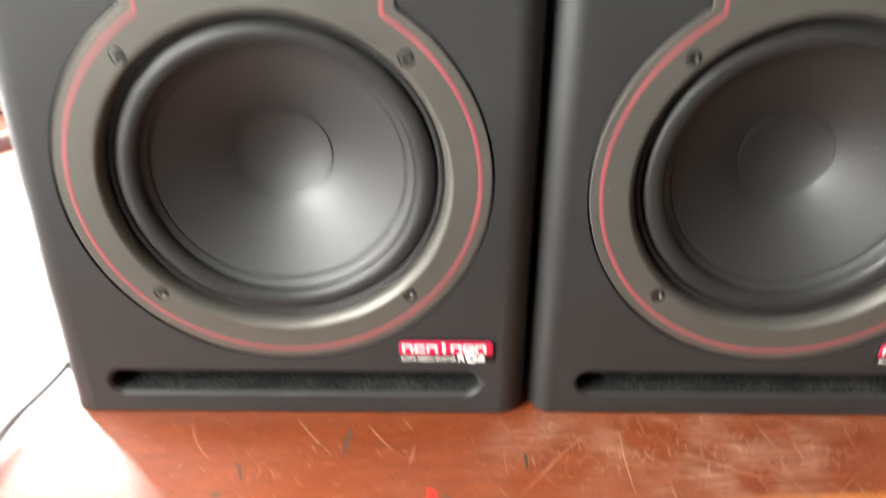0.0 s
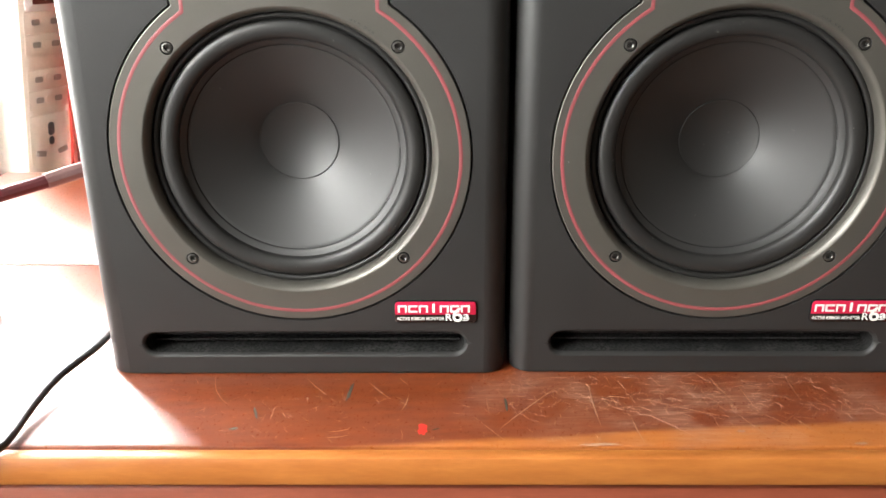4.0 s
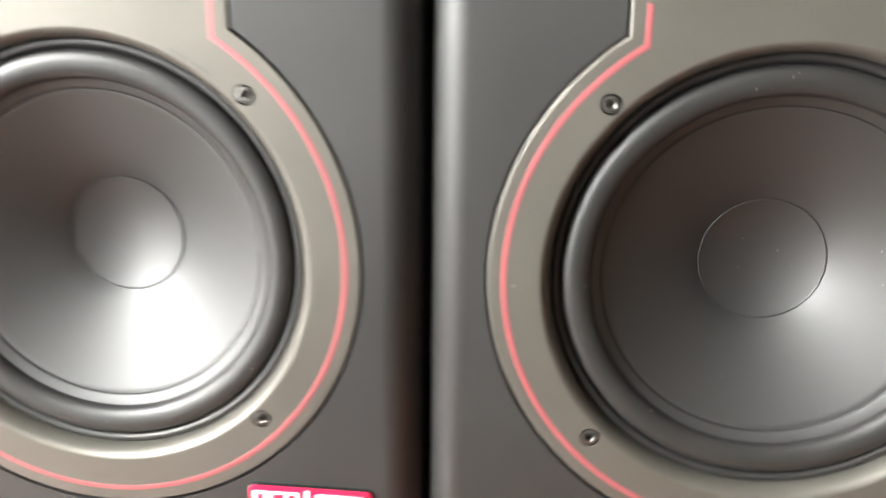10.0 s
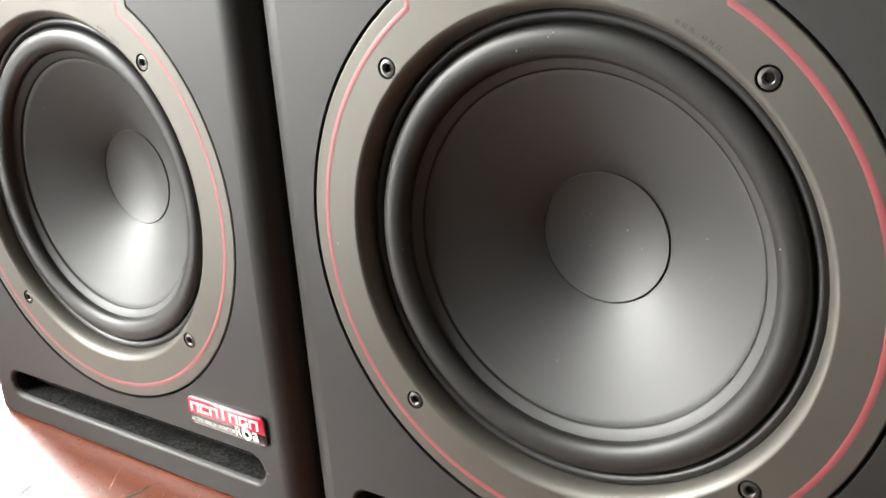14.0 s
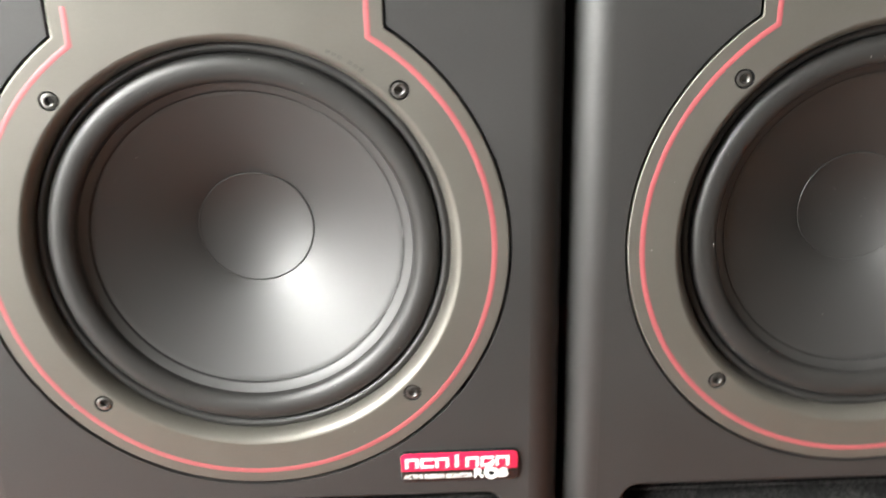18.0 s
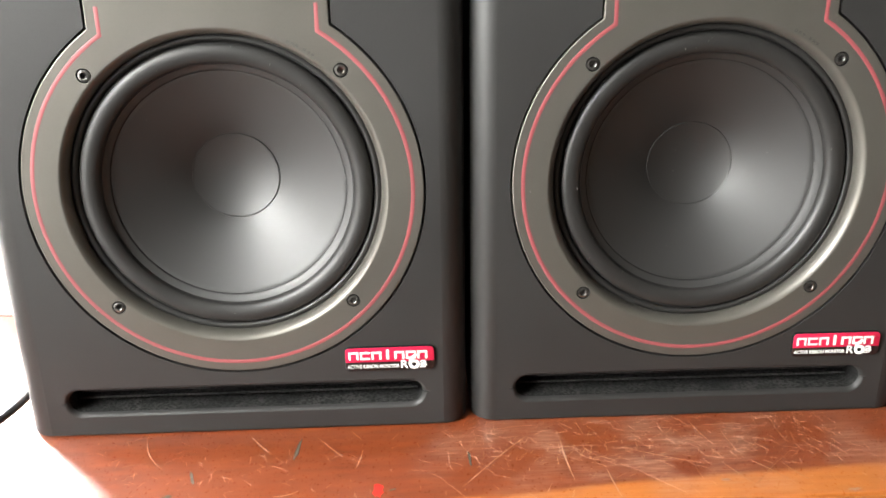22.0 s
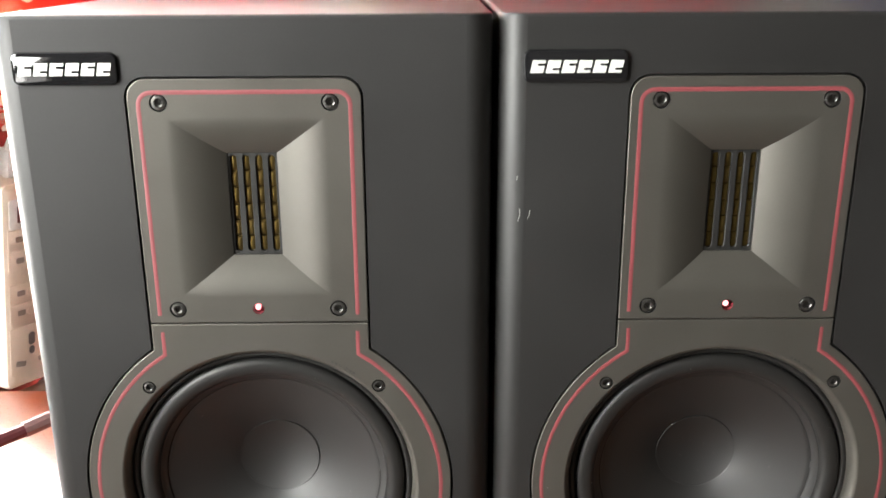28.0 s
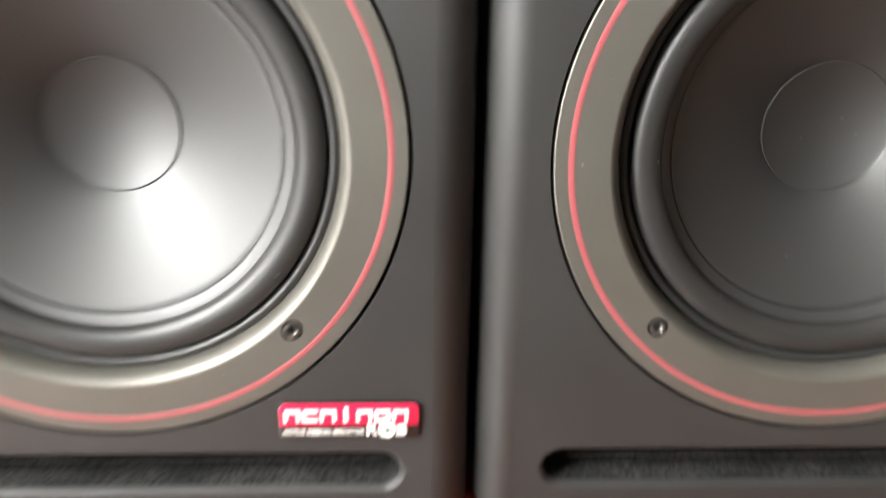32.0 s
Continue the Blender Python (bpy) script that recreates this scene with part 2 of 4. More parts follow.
def table_wood():
    """Varnished red-brown wood: long grain, blotches, fine scuffs, and a strip along the front edge where the stain is worn to orange."""
    m, n, l, b = material("varnished_wood")
    long = coords(n, l, (5, 22, 22))
    grain, fibre = noise_tex(n, l, long, 9, 6, 0.62), noise_tex(n, l, coords(n, l, (8, 160, 160)), 12, 3)
    plain = coords(n, l)
    blotch, scuff = noise_tex(n, l, plain, 9, 4, 0.6), noise_tex(n, l, coords(n, l, (60, 30, 30)), 10, 5, 0.7)
    base = ramp(n, l, grain, [(0.25, (0.090, 0.0150, 0.0044)), (0.50, (0.138, 0.0255, 0.0062)), (0.75, (0.190, 0.0430, 0.0096))])
    base = mixed(n, l, ramp(n, l, blotch, [(0.42, (0, 0, 0)), (0.68, (0.5, 0.5, 0.5))]), base, (0.175, 0.038, 0.0098, 1))
    base = mixed(n, l, ramp(n, l, fibre, [(0.58, (0, 0, 0)), (0.80, (0.3, 0.3, 0.3))]), base, (0.10, 0.018, 0.006, 1))
    xyz = n.new("ShaderNodeSeparateXYZ")
    l.new(plain, xyz.inputs[0])
    # the worn strip widens slowly towards +x
    slant = n.new("ShaderNodeMath")
    slant.operation, slant.inputs[1].default_value, slant.inputs[2].default_value = "MULTIPLY_ADD", -0.082, 0.0765
    l.new(xyz.outputs[0], slant.inputs[0])
    edge = n.new("ShaderNodeMath")
    edge.operation = "ADD"
    l.new(xyz.outputs[1], edge.inputs[0])
    l.new(slant.outputs[0], edge.inputs[1])
    wob = n.new("ShaderNodeMath")
    wob.operation, wob.inputs[1].default_value, wob.inputs[2].default_value = "MULTIPLY_ADD", 0.010, -0.005
    l.new(blotch, wob.inputs[0])
    off = n.new("ShaderNodeMath")
    off.operation = "ADD"
    l.new(edge.outputs[0], off.inputs[0])
    l.new(wob.outputs[0], off.inputs[1])
    rng = n.new("ShaderNodeMapRange")
    for key, val in (("From Min", -0.003), ("From Max", 0.002), ("To Min", 1.0), ("To Max", 0.0)):
        rng.inputs[key].default_value = val
    l.new(off.outputs[0], rng.inputs["Value"])
    worn = ramp(n, l, grain, [(0.25, (0.28, 0.080, 0.016)), (0.75, (0.39, 0.128, 0.027))])
    base = mixed(n, l, rng.outputs[0], base, worn)
    base = mixed(n, l, ramp(n, l, scuff, [(0.62, (0, 0, 0)), (0.82, (0.22, 0.22, 0.22))]), base, (0.34, 0.17, 0.11, 1))
    # fine scuffing where things were dragged, its reflective haze painted in as pale colour
    haze_at = n.new("ShaderNodeMapping")
    haze_at.vector_type = "TEXTURE"
    haze_at.inputs["Location"].default_value, haze_at.inputs["Scale"].default_value = (0.23, -0.028, 0.0), (0.16, 0.062, 0.1)
    l.new(plain, haze_at.inputs["Vector"])
    ball = n.new("ShaderNodeTexGradient")
    ball.gradient_type = "SPHERICAL"
    l.new(haze_at.outputs[0], ball.inputs[0])
    streaks = None
    for turn, across in ((55, 420), (-35, 520)):
        at = n.new("ShaderNodeMapping")
        at.inputs["Rotation"].default_value, at.inputs["Scale"].default_value = (0, 0, radians(turn)), (38, across, 100)
        l.new(plain, at.inputs["Vector"])
        one = ramp(n, l, noise_tex(n, l, at.outputs[0], 1.0, 3, 0.6), [(0.50, (0, 0, 0)), (0.70, (1, 1, 1))])
        streaks = one if streaks is None else mixed(n, l, 1.0, streaks, one, "LIGHTEN")
    patch = ramp(n, l, noise_tex(n, l, plain, 26, 2, 0.5), [(0.44, (0.04, 0.04, 0.04)), (0.70, (1, 1, 1))])
    streak = mixed(n, l, 1.0, mixed(n, l, 0.2, streaks, (1, 1, 1, 1)), patch, "MULTIPLY")
    haze = mixed(n, l, 1.0, streak, ramp(n, l, ball.outputs["Fac"], [(0.0, (0, 0, 0)), (0.55, (0.85, 0.85, 0.85))]), "MULTIPLY")
    base = mixed(n, l, haze, base, (0.40, 0.23, 0.16, 1))
    b.inputs["Specular IOR Level"].default_value = 0.6
    b.inputs["Coat Weight"].default_value, b.inputs["Coat Roughness"].default_value = 0.55, 0.33
    l.new(base, b.inputs["Base Color"])
    l.new(ramp(n, l, scuff, [(0.35, (0.26, 0.26, 0.26)), (0.75, (0.42, 0.42, 0.42))]), b.inputs["Roughness"])
    bump(n, l, fibre, b, 0.12, 0.0004)
    return m


WOOD = table_wood()
WOOD_EDGE = surface("worn_orange_edge", (0.30, 0.092, 0.017), (0.41, 0.142, 0.029), (0.35, 0.5), 6, 60, 0.0003, stretch=(3, 20, 20))
WOOD_APRON = surface("red_brown_apron", (0.20, 0.045, 0.022), (0.27, 0.064, 0.030), (0.4, 0.55), 5, 50, 0.0003, stretch=(3, 20, 20))
WOOD_DARK = surface("dark_bench_wood", (0.05, 0.018, 0.010), (0.09, 0.03, 0.016), (0.4, 0.6), 5, 50, 0.0003, stretch=(3, 20, 20))
PALE_SCRATCH = surface("bare_scratch", (0.32, 0.15, 0.085), (0.46, 0.26, 0.17), (0.6, 0.8))
DARK_GOUGE = surface("dark_gouge", (0.045, 0.035, 0.024), (0.085, 0.068, 0.048), (0.7, 0.8))
RED_PAINT = surface("red_paint_spot", (0.55, 0.02, 0.015), (0.62, 0.03, 0.02), (0.4, 0.5))
CHIP = surface("white_chip", (0.66, 0.66, 0.62), (0.75, 0.75, 0.70), (0.5, 0.6))


# ---- mesh helpers ----
def mesh_from(bm, name, mat, sharp=32.0, flat=False):
    bmesh.ops.recalc_face_normals(bm, faces=bm.faces)
    bm.normal_update()
    bm.edges.index_update()
    # flat panels stay flat up to their rounded rims
    rims = []
    if flat:
        for e in bm.edges:
            if len(e.link_faces) == 2:
                a, b = (max(abs(c) for c in f.normal) > 0.99999 for f in e.link_faces)
                if a != b and e.link_faces[0].normal.dot(e.link_faces[1].normal) < 0.99985:
                    rims.append(e.index)
    me = bpy.data.meshes.new(name)
    bm.to_mesh(me)
    bm.free()
    me.materials.append(mat)
    me.shade_smooth()
    me.set_sharp_from_angle(angle=radians(sharp))
    for i in rims:
        me.edges[i].use_edge_sharp = True
    return me


def part(name, bm, mat, parent, label="", sharp=32.0, flat=False):
    ob = new(name, mesh_from(bm, name, mat, sharp, flat))
    ob.parent = parent
    return tagged(ob, label)


def thing(name, label, category, m=None, group="", kind=""):
    ob = new(name)
    if m is not None:
        ob.matrix_world = m
    return tagged(ob, label, category, group, kind)


def solo(name, bm, mat, label, category, group="", kind="", sharp=32.0):
    return tagged(new(name, mesh_from(bm, name, mat, sharp)), label, category, group, kind)


def box(bm, x0, x1, y0, y1, z0, z1, bevel=0.0, turn=None):
    made = bmesh.ops.create_cube(bm, size=1.0, matrix=Matrix.Translation(((x0 + x1) / 2, (y0 + y1) / 2, (z0 + z1) / 2)) @ Matrix.Diagonal((x1 - x0, y1 - y0, z1 - z0, 1)))
    verts = made["verts"]
    if turn is not None:
        bmesh.ops.transform(bm, matrix=turn, verts=verts)
    if bevel:
        edges = list({e for v in verts for e in v.link_edges})
        bmesh.ops.bevel(bm, geom=edges, offset=bevel, segments=2, profile=0.5, affect="EDGES")
    return bm


def boxed(*dims, bevel=0.0, turn=None):
    return box(bmesh.new(), *dims, bevel=bevel, turn=turn)


def ring(bm, pts, y):
    """Vertices of a closed outline in x and z at depth y."""
    return [bm.verts.new((x, y, z)) for x, z in pts]


def bridge(bm, a, b):
    for i in range(len(a)):
        j = (i + 1) % len(a)
        bm.faces.new((a[i], a[j], b[j], b[i]))


def fill(bm, loops):
    """A flat face with holes between closed loops of vertices."""
    edges = []
    for loop in loops:
        for i in range(len(loop)):
            pair = (loop[i], loop[(i + 1) % len(loop)])
            edges.append(bm.edges.get(pair) or bm.edges.new(pair))
    bmesh.ops.triangle_fill(bm, use_beauty=True, use_dissolve=False, edges=edges)


def offset(pts, d):
    """The closed outline moved outwards by d (anticlockwise points)."""
    out, count = [], len(pts)
    for i in range(count):
        p, a, b = Vector(pts[i]), Vector(pts[i - 1]), Vector(pts[(i + 1) % count])
        n1, n2 = (p - a).normalized(), (b - p).normalized()
        n1, n2 = Vector((n1.y, -n1.x)), Vector((n2.y, -n2.x))
        mid = (n1 + n2).normalized()
        out.append(tuple(p + mid * d / max(0.4, mid.dot(n1))))
    return out


def rounded(x0, x1, z0, z1, radii, seg=8):
    """Anticlockwise rounded rectangle; radii for the corners bottom right, top right, top left, bottom left."""
    pts = []
    for (cx, cz, a), r in zip(((x1, z0, -90), (x1, z1, 0), (x0, z1, 90), (x0, z0, 180)), radii):
        if r <= 0:
            pts.append((cx, cz))
            continue
        ox, oz = cx - math.copysign(r, cx - (x0 + x1) / 2), cz - math.copysign(r, cz - (z0 + z1) / 2)
        for k in range(seg + 1):
            t = radians(a + 90 * k / seg)
            pts.append((ox + r * math.cos(t), oz + r * math.sin(t)))
    return pts


def slab(pts, y0, y1, soft=0.0):
    """A plate with the given outline from y0 (front) to y1, its front rim rounded by soft."""
    bm = bmesh.new()
    if soft:
        front, mid, low = ring(bm, offset(pts, -soft), y0), ring(bm, offset(pts, -soft * 0.3), y0 + soft * 0.3), ring(bm, pts, y0 + soft)
        bridge(bm, front, mid)
        bridge(bm, mid, low)
    else:
        front = low = ring(bm, pts, y0)
    back = ring(bm, pts, y1)
    bridge(bm, low, back)
    bm.faces.new(front)
    bm.faces.new(back)
    return bm


def lathe(profile, seg=96, cz=0.0, bm=None, close=False):
    """Turns a profile of (radius, depth) about the y axis through (0, cz)."""
    bm = bm or bmesh.new()
    rows = []
    for r, y in profile:
        if r < 1e-6:
            rows.append([bm.verts.new((0, y, cz))])
        else:
            rows.append([bm.verts.new((r * math.cos(2 * math.pi * k / seg), y, cz + r * math.sin(2 * math.pi * k / seg))) for k in range(seg)])
    for a, b in zip(rows, rows[1:] + (rows[:1] if close else [])):
        for k in range(seg):
            q = (k + 1) % seg
            if len(a) == 1:
                bm.faces.new((a[0], b[q], b[k]))
            elif len(b) == 1:
                bm.faces.new((a[k], a[q], b[0]))
            else:
                bm.faces.new((a[k], a[q], b[q], b[k]))
    return bm


def strip(points, half, y, lift, closed=False):
    """A raised painted line along points in x and z."""
    bm = bmesh.new()
    count = len(points)
    rows = []
    for i in range(count):
        a = Vector(points[i - 1]) if i or closed else Vector(points[i])
        b = Vector(points[(i + 1) % count]) if i < count - 1 or closed else Vector(points[i])
        p = Vector(points[i])
        d1 = (p - a).normalized() if (p - a).length > 1e-9 else (b - p).normalized()
        d2 = (b - p).normalized() if (b - p).length > 1e-9 else d1
        n1 = Vector((d1.y, -d1.x))
        mid = (n1 + Vector((d2.y, -d2.x))).normalized()
        s = mid * half / max(0.5, mid.dot(n1))
        rows.append([bm.verts.new((q.x, yy, q.y)) for q, yy in ((p + s, y), (p + s * 0.8, y - lift), (p - s * 0.8, y - lift), (p - s, y))])
    for a, b in zip(rows, rows[1:] + (rows[:1] if closed else [])):
        for k in range(3):
            bm.faces.new((a[k], a[k + 1], b[k + 1], b[k]))
    if not closed:
        bm.faces.new(rows[0])
        bm.faces.new(rows[-1])
    return bm


def tube(points, radius, seg=10, smooth=6, bm=None):
    """A round cable along a smoothed line of points."""
    pts = [Vector(p) for p in points]
    line = []
    for i in range(len(pts) - 1):
        p0, p1, p2, p3 = pts[max(i - 1, 0)], pts[i], pts[i + 1], pts[min(i + 2, len(pts) - 1)]
        for k in range(smooth):
            t = k / smooth
            line.append(0.5 * (2 * p1 + (p2 - p0) * t + (2 * p0 - 5 * p1 + 4 * p2 - p3) * t * t + (3 * p1 - p0 - 3 * p2 + p3) * t ** 3))
    line.append(pts[-1])
    bm = bm or bmesh.new()
    rows = []
    for i, p in enumerate(line):
        d = (line[min(i + 1, len(line) - 1)] - line[max(i - 1, 0)]).normalized()
        side = d.cross(Vector((0, 0, 1)))
        side = side.normalized() if side.length > 1e-4 else Vector((1, 0, 0))
        up = side.cross(d)
        r = radius(i / (len(line) - 1)) if callable(radius) else radius
        rows.append([bm.verts.new(p + side * r * math.cos(2 * math.pi * k / seg) + up * r * math.sin(2 * math.pi * k / seg)) for k in range(seg)])
    for a, b in zip(rows, rows[1:]):
        bridge(bm, a, b)
    bm.faces.new(rows[0])
    bm.faces.new(rows[-1])
    return bm


def text_mesh(words, size, wide, thick=0.0002, shear=0.0):
    """Raised letters in the x-z plane facing -y, centred, of the given total width."""
    cu = bpy.data.curves.new("lettering", "FONT")
    cu.offset = size * 0.014
    cu.body, cu.size, cu.extrude, cu.align_x, cu.align_y, cu.shear, cu.resolution_u = words, size, 0, "CENTER", "CENTER", shear, 3
    ob = new("lettering", cu)
    bpy.context.view_layer.update()
    me = bpy.data.meshes.new_from_object(ob.evaluated_get(bpy.context.evaluated_depsgraph_get()))
    bpy.data.objects.remove(ob)
    bm = bmesh.new()
    bm.from_mesh(me)
    bpy.data.meshes.remove(me)
    xs = [v.co.x for v in bm.verts]
    s = wide / (max(xs) - min(xs))
    mid = (max(xs) + min(xs)) / 2
    zs = [v.co.y for v in bm.verts]
    mz = (max(zs) + min(zs)) / 2
    for v in bm.verts:
        v.co = Vector(((v.co.x - mid) * s, 0, v.co.y - mz))
    flat = list(bm.faces)
    made = bmesh.ops.extrude_face_region(bm, geom=flat)
    bmesh.ops.translate(bm, vec=(0, -thick, 0), verts=[g for g in made["geom"] if isinstance(g, bmesh.types.BMVert)])
    return bm


def moved(bm, x=0.0, y=0.0, z=0.0):
    bmesh.ops.translate(bm, vec=(x, y, z), verts=bm.verts)
    return bm


# ---- room ----
FLOOR_Z, CEIL_Z = -0.74, 2.05
# mostly unseen shell, added to block and dim light around the lamps
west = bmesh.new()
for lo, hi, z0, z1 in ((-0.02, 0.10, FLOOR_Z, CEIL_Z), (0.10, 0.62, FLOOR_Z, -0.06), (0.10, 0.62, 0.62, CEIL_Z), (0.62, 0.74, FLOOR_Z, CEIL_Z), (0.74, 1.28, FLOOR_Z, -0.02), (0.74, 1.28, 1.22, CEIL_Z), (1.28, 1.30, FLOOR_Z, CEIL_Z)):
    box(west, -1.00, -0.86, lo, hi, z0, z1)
solo("wall_west", west, WALL, "plastered wall darkened to cut bounce, with two bright openings", "wall", kind="structure")
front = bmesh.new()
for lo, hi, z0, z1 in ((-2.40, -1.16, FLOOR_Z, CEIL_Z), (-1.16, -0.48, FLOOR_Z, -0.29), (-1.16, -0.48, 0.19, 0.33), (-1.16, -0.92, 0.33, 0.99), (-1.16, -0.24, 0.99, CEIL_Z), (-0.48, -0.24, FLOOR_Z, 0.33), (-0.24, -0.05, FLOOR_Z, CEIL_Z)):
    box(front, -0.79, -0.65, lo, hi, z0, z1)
solo("wall_front_west", front, WALL, "unseen dark wall added round the left front lamps", "wall", kind="structure")
solo("wall_return", boxed(-1.00, -0.65, -0.05, -0.02, FLOOR_Z, CEIL_Z), WALL, "unseen short dark wall added between two openings", "wall", kind="structure")
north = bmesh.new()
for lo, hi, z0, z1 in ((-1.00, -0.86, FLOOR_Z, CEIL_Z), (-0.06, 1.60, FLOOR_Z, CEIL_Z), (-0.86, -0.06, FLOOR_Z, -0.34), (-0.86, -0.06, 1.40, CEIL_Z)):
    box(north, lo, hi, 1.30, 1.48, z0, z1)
solo("wall_north", north, WALL, "plastered wall darkened to cut bounce, with a wide window", "wall", kind="structure")
solo("wall_east", boxed(1.60, 1.78, -2.4, 1.48, FLOOR_Z, CEIL_Z), WALL, "unseen plain wall darkened to cut bounce", "wall", kind="structure")
solo("wall_south", boxed(-1.00, 1.78, -2.58, -2.4, FLOOR_Z, CEIL_Z), WALL, "unseen plain wall darkened to cut bounce", "wall", kind="structure")
solo("ceiling", boxed(-1.00, 1.78, -2.58, 1.48, CEIL_Z, CEIL_Z + 0.1), CEIL, "unseen plain ceiling darkened to cut bounce", "ceiling", kind="structure")
solo("floor", boxed(-1.00, 1.78, -2.58, 1.48, FLOOR_Z - 0.1, FLOOR_Z), FLOOR, "unseen tiled floor darkened to cut bounce", "floor", kind="structure")
solo("backdrop_north", boxed(-2.0, 1.6, 1.70, 1.72, -0.8, 1.9), DAYLIGHT, "white daylight glare outside the window", "backdrop", kind="structure")
solo("backdrop_west", boxed(-1.52, -1.50, -1.7, 1.66, -0.5, 2.0), DAYLIGHT, "white daylight glare outside the opening", "backdrop", kind="structure")

win = tagged(new("window_1"), "dark red window frame with bars against glare", "window", kind="structure")
for x in (-0.45, -0.082):
    part("window_post", boxed(x - 0.022, x + 0.022, 1.31, 1.36, -0.34, 1.40, bevel=0.004), FRAME_RED, win)
for z in (-0.30, -0.14, 0.02, 0.16, 0.30, 0.44, 0.58, 0.74, 0.90, 1.06, 1.22):
    part("window_bar", boxed(-0.86, -0.06, 1.365, 1.38, z - 0.010, z + 0.010, bevel=0.002), DARK_METAL, win)

# ---- table ----
table = thing("wooden_table", "scratched red-brown varnished wooden table with worn edge", "table")
T_X0, T_X1, T_FRONT, T_SEAM, T_BACK = -0.362, 1.15, -0.0745, 0.166, 0.396
part("board", boxed(T_X0, T_X1, T_FRONT, T_SEAM - 0.0006, -0.024, 0.0, bevel=0.0022), WOOD, table)
part("board", boxed(T_X0, T_X1, T_SEAM + 0.0006, T_BACK, -0.024, 0.0, bevel=0.0012), WOOD, table)
part("edge_strip", boxed(T_X0, T_X1, T_FRONT - 0.0095, T_FRONT - 0.0001, -0.019, -0.0010, bevel=0.0025), WOOD_EDGE, table, "worn orange wooden edge strip")
part("apron", boxed(T_X0 + 0.03, T_X1 - 0.03, T_FRONT - 0.004, T_FRONT + 0.018, -0.16, -0.0241, bevel=0.002), WOOD_APRON, table)
for x in (T_X0 + 0.05, T_X1 - 0.11):
    for y in (T_FRONT + 0.03, T_BACK - 0.09):
        part("leg", boxed(x, x + 0.06, y, y + 0.06, FLOOR_Z, -0.0241, bevel=0.004), WOOD_APRON, table)


def scratch_marks(count, seed, x0, x1, y0, y1, longest, width):
    """Thin curved marks lying on the table top."""
    rng = random.Random(seed)
    bm = bmesh.new()
    for _ in range(count):
        x, y, a = rng.uniform(x0, x1), rng.uniform(y0, y1), rng.choice((rng.gauss(-0.9, 0.5), rng.gauss(0.8, 0.7), rng.uniform(0, 6.28)))
        size, turn, w = rng.uniform(0.15, 1.0) ** 2 * longest, rng.gauss(0, 0.16), width * rng.uniform(0.5, 1.3)
        steps, last = 6, None
        for k in range(steps + 1):
            t = a + turn * k / steps
            if k:
                x, y = x + math.cos(t) * size / steps, y + math.sin(t) * size / steps
            if not (T_X0 < x < T_X1 and T_FRONT + 0.002 < y < T_BACK):
                break
            h = w * (0.25 + math.sin(math.pi * k / steps)) * 0.5
            s = Vector((-math.sin(t), math.cos(t), 0)) * h
            p = Vector((x, y, 0.00012))
            row = [bm.verts.new(p + s), bm.verts.new(p + Vector((0, 0, 0.00006))), bm.verts.new(p - s)]
            if last:
                for q in range(2):
                    bm.faces.new((last[q], last[q + 1], row[q + 1], row[q]))
            last = row
    return bm


tagged(part("scuffing", scratch_marks(900, 4, -0.16, 0.46, -0.073, 0.02, 0.009, 0.00017), PALE_SCRATCH, table, "fine pale scratches"), kind="stuff")
tagged(part("scuffing", scratch_marks(520, 9, 0.12, 0.32, -0.045, 0.0, 0.011, 0.00016), PALE_SCRATCH, table, "fine pale scratches"), kind="stuff")
tagged(part("scuffing", scratch_marks(26, 21, 0.10, 0.44, -0.070, -0.01, 0.045, 0.00018), PALE_SCRATCH, table, "long pale scratches"), kind="stuff")


def long_scratch(x, y, heading, size, bend):
    """One scratch with a slight curve, thin at both ends."""
    bm = bmesh.new()
    steps, last = 9, None
    for k in range(steps + 1):
        t = heading + bend * (k / steps - 0.5)
        if k:
            x, y = x + math.cos(t) * size / steps, y + math.sin(t) * size / steps
        h = 0.00020 * (0.2 + math.sin(math.pi * k / steps))
        s = Vector((-math.sin(t), math.cos(t), 0)) * h
        p = Vector((x, y, 0.00016))
        row = [bm.verts.new(p + s), bm.verts.new(p + Vector((0, 0, 0.00006))), bm.verts.new(p - s)]
        if last:
            for q in range(2):
                bm.faces.new((last[q], last[q + 1], row[q + 1], row[q]))
        last = row
    return part("scratch", bm, PALE_SCRATCH, table, "pale scratch")


for x, y, heading, size, bend in (
    (-0.054, -0.005, -1.15, 0.034, 0.7), (0.001, -0.005, -0.93, 0.025, 0.2), (0.038, -0.009, -0.93, 0.025, 0.1),
    (0.056, -0.004, -0.98, 0.011, 0.0), (0.063, -0.023, -1.74, 0.018, -0.3), (0.114, -0.059, 0.88, 0.060, -0.1),
    (0.169, -0.013, -1.55, 0.044, 0.2), (0.188, -0.048, -1.46, 0.025, 0.1), (0.242, -0.004, -1.32, 0.028, 0.2),
    (0.248, -0.045, -1.09, 0.028, 0.2), (0.263, -0.045, -0.93, 0.028, -0.3), (0.278, -0.047, -1.09, 0.022, 0.3),
    (0.288, -0.003, -1.57, 0.027, 0.3), (0.257, -0.016, -1.47, 0.019, 0.2), (0.200, -0.029, -0.43, 0.041, 0.1),
    (0.130, -0.009, 0.18, 0.028, -0.4), (0.020, -0.061, 0.23, 0.014, 0.9), (0.019, -0.066, 0.10, 0.014, 0.9),
):
    long_scratch(x, y, heading, size, bend)


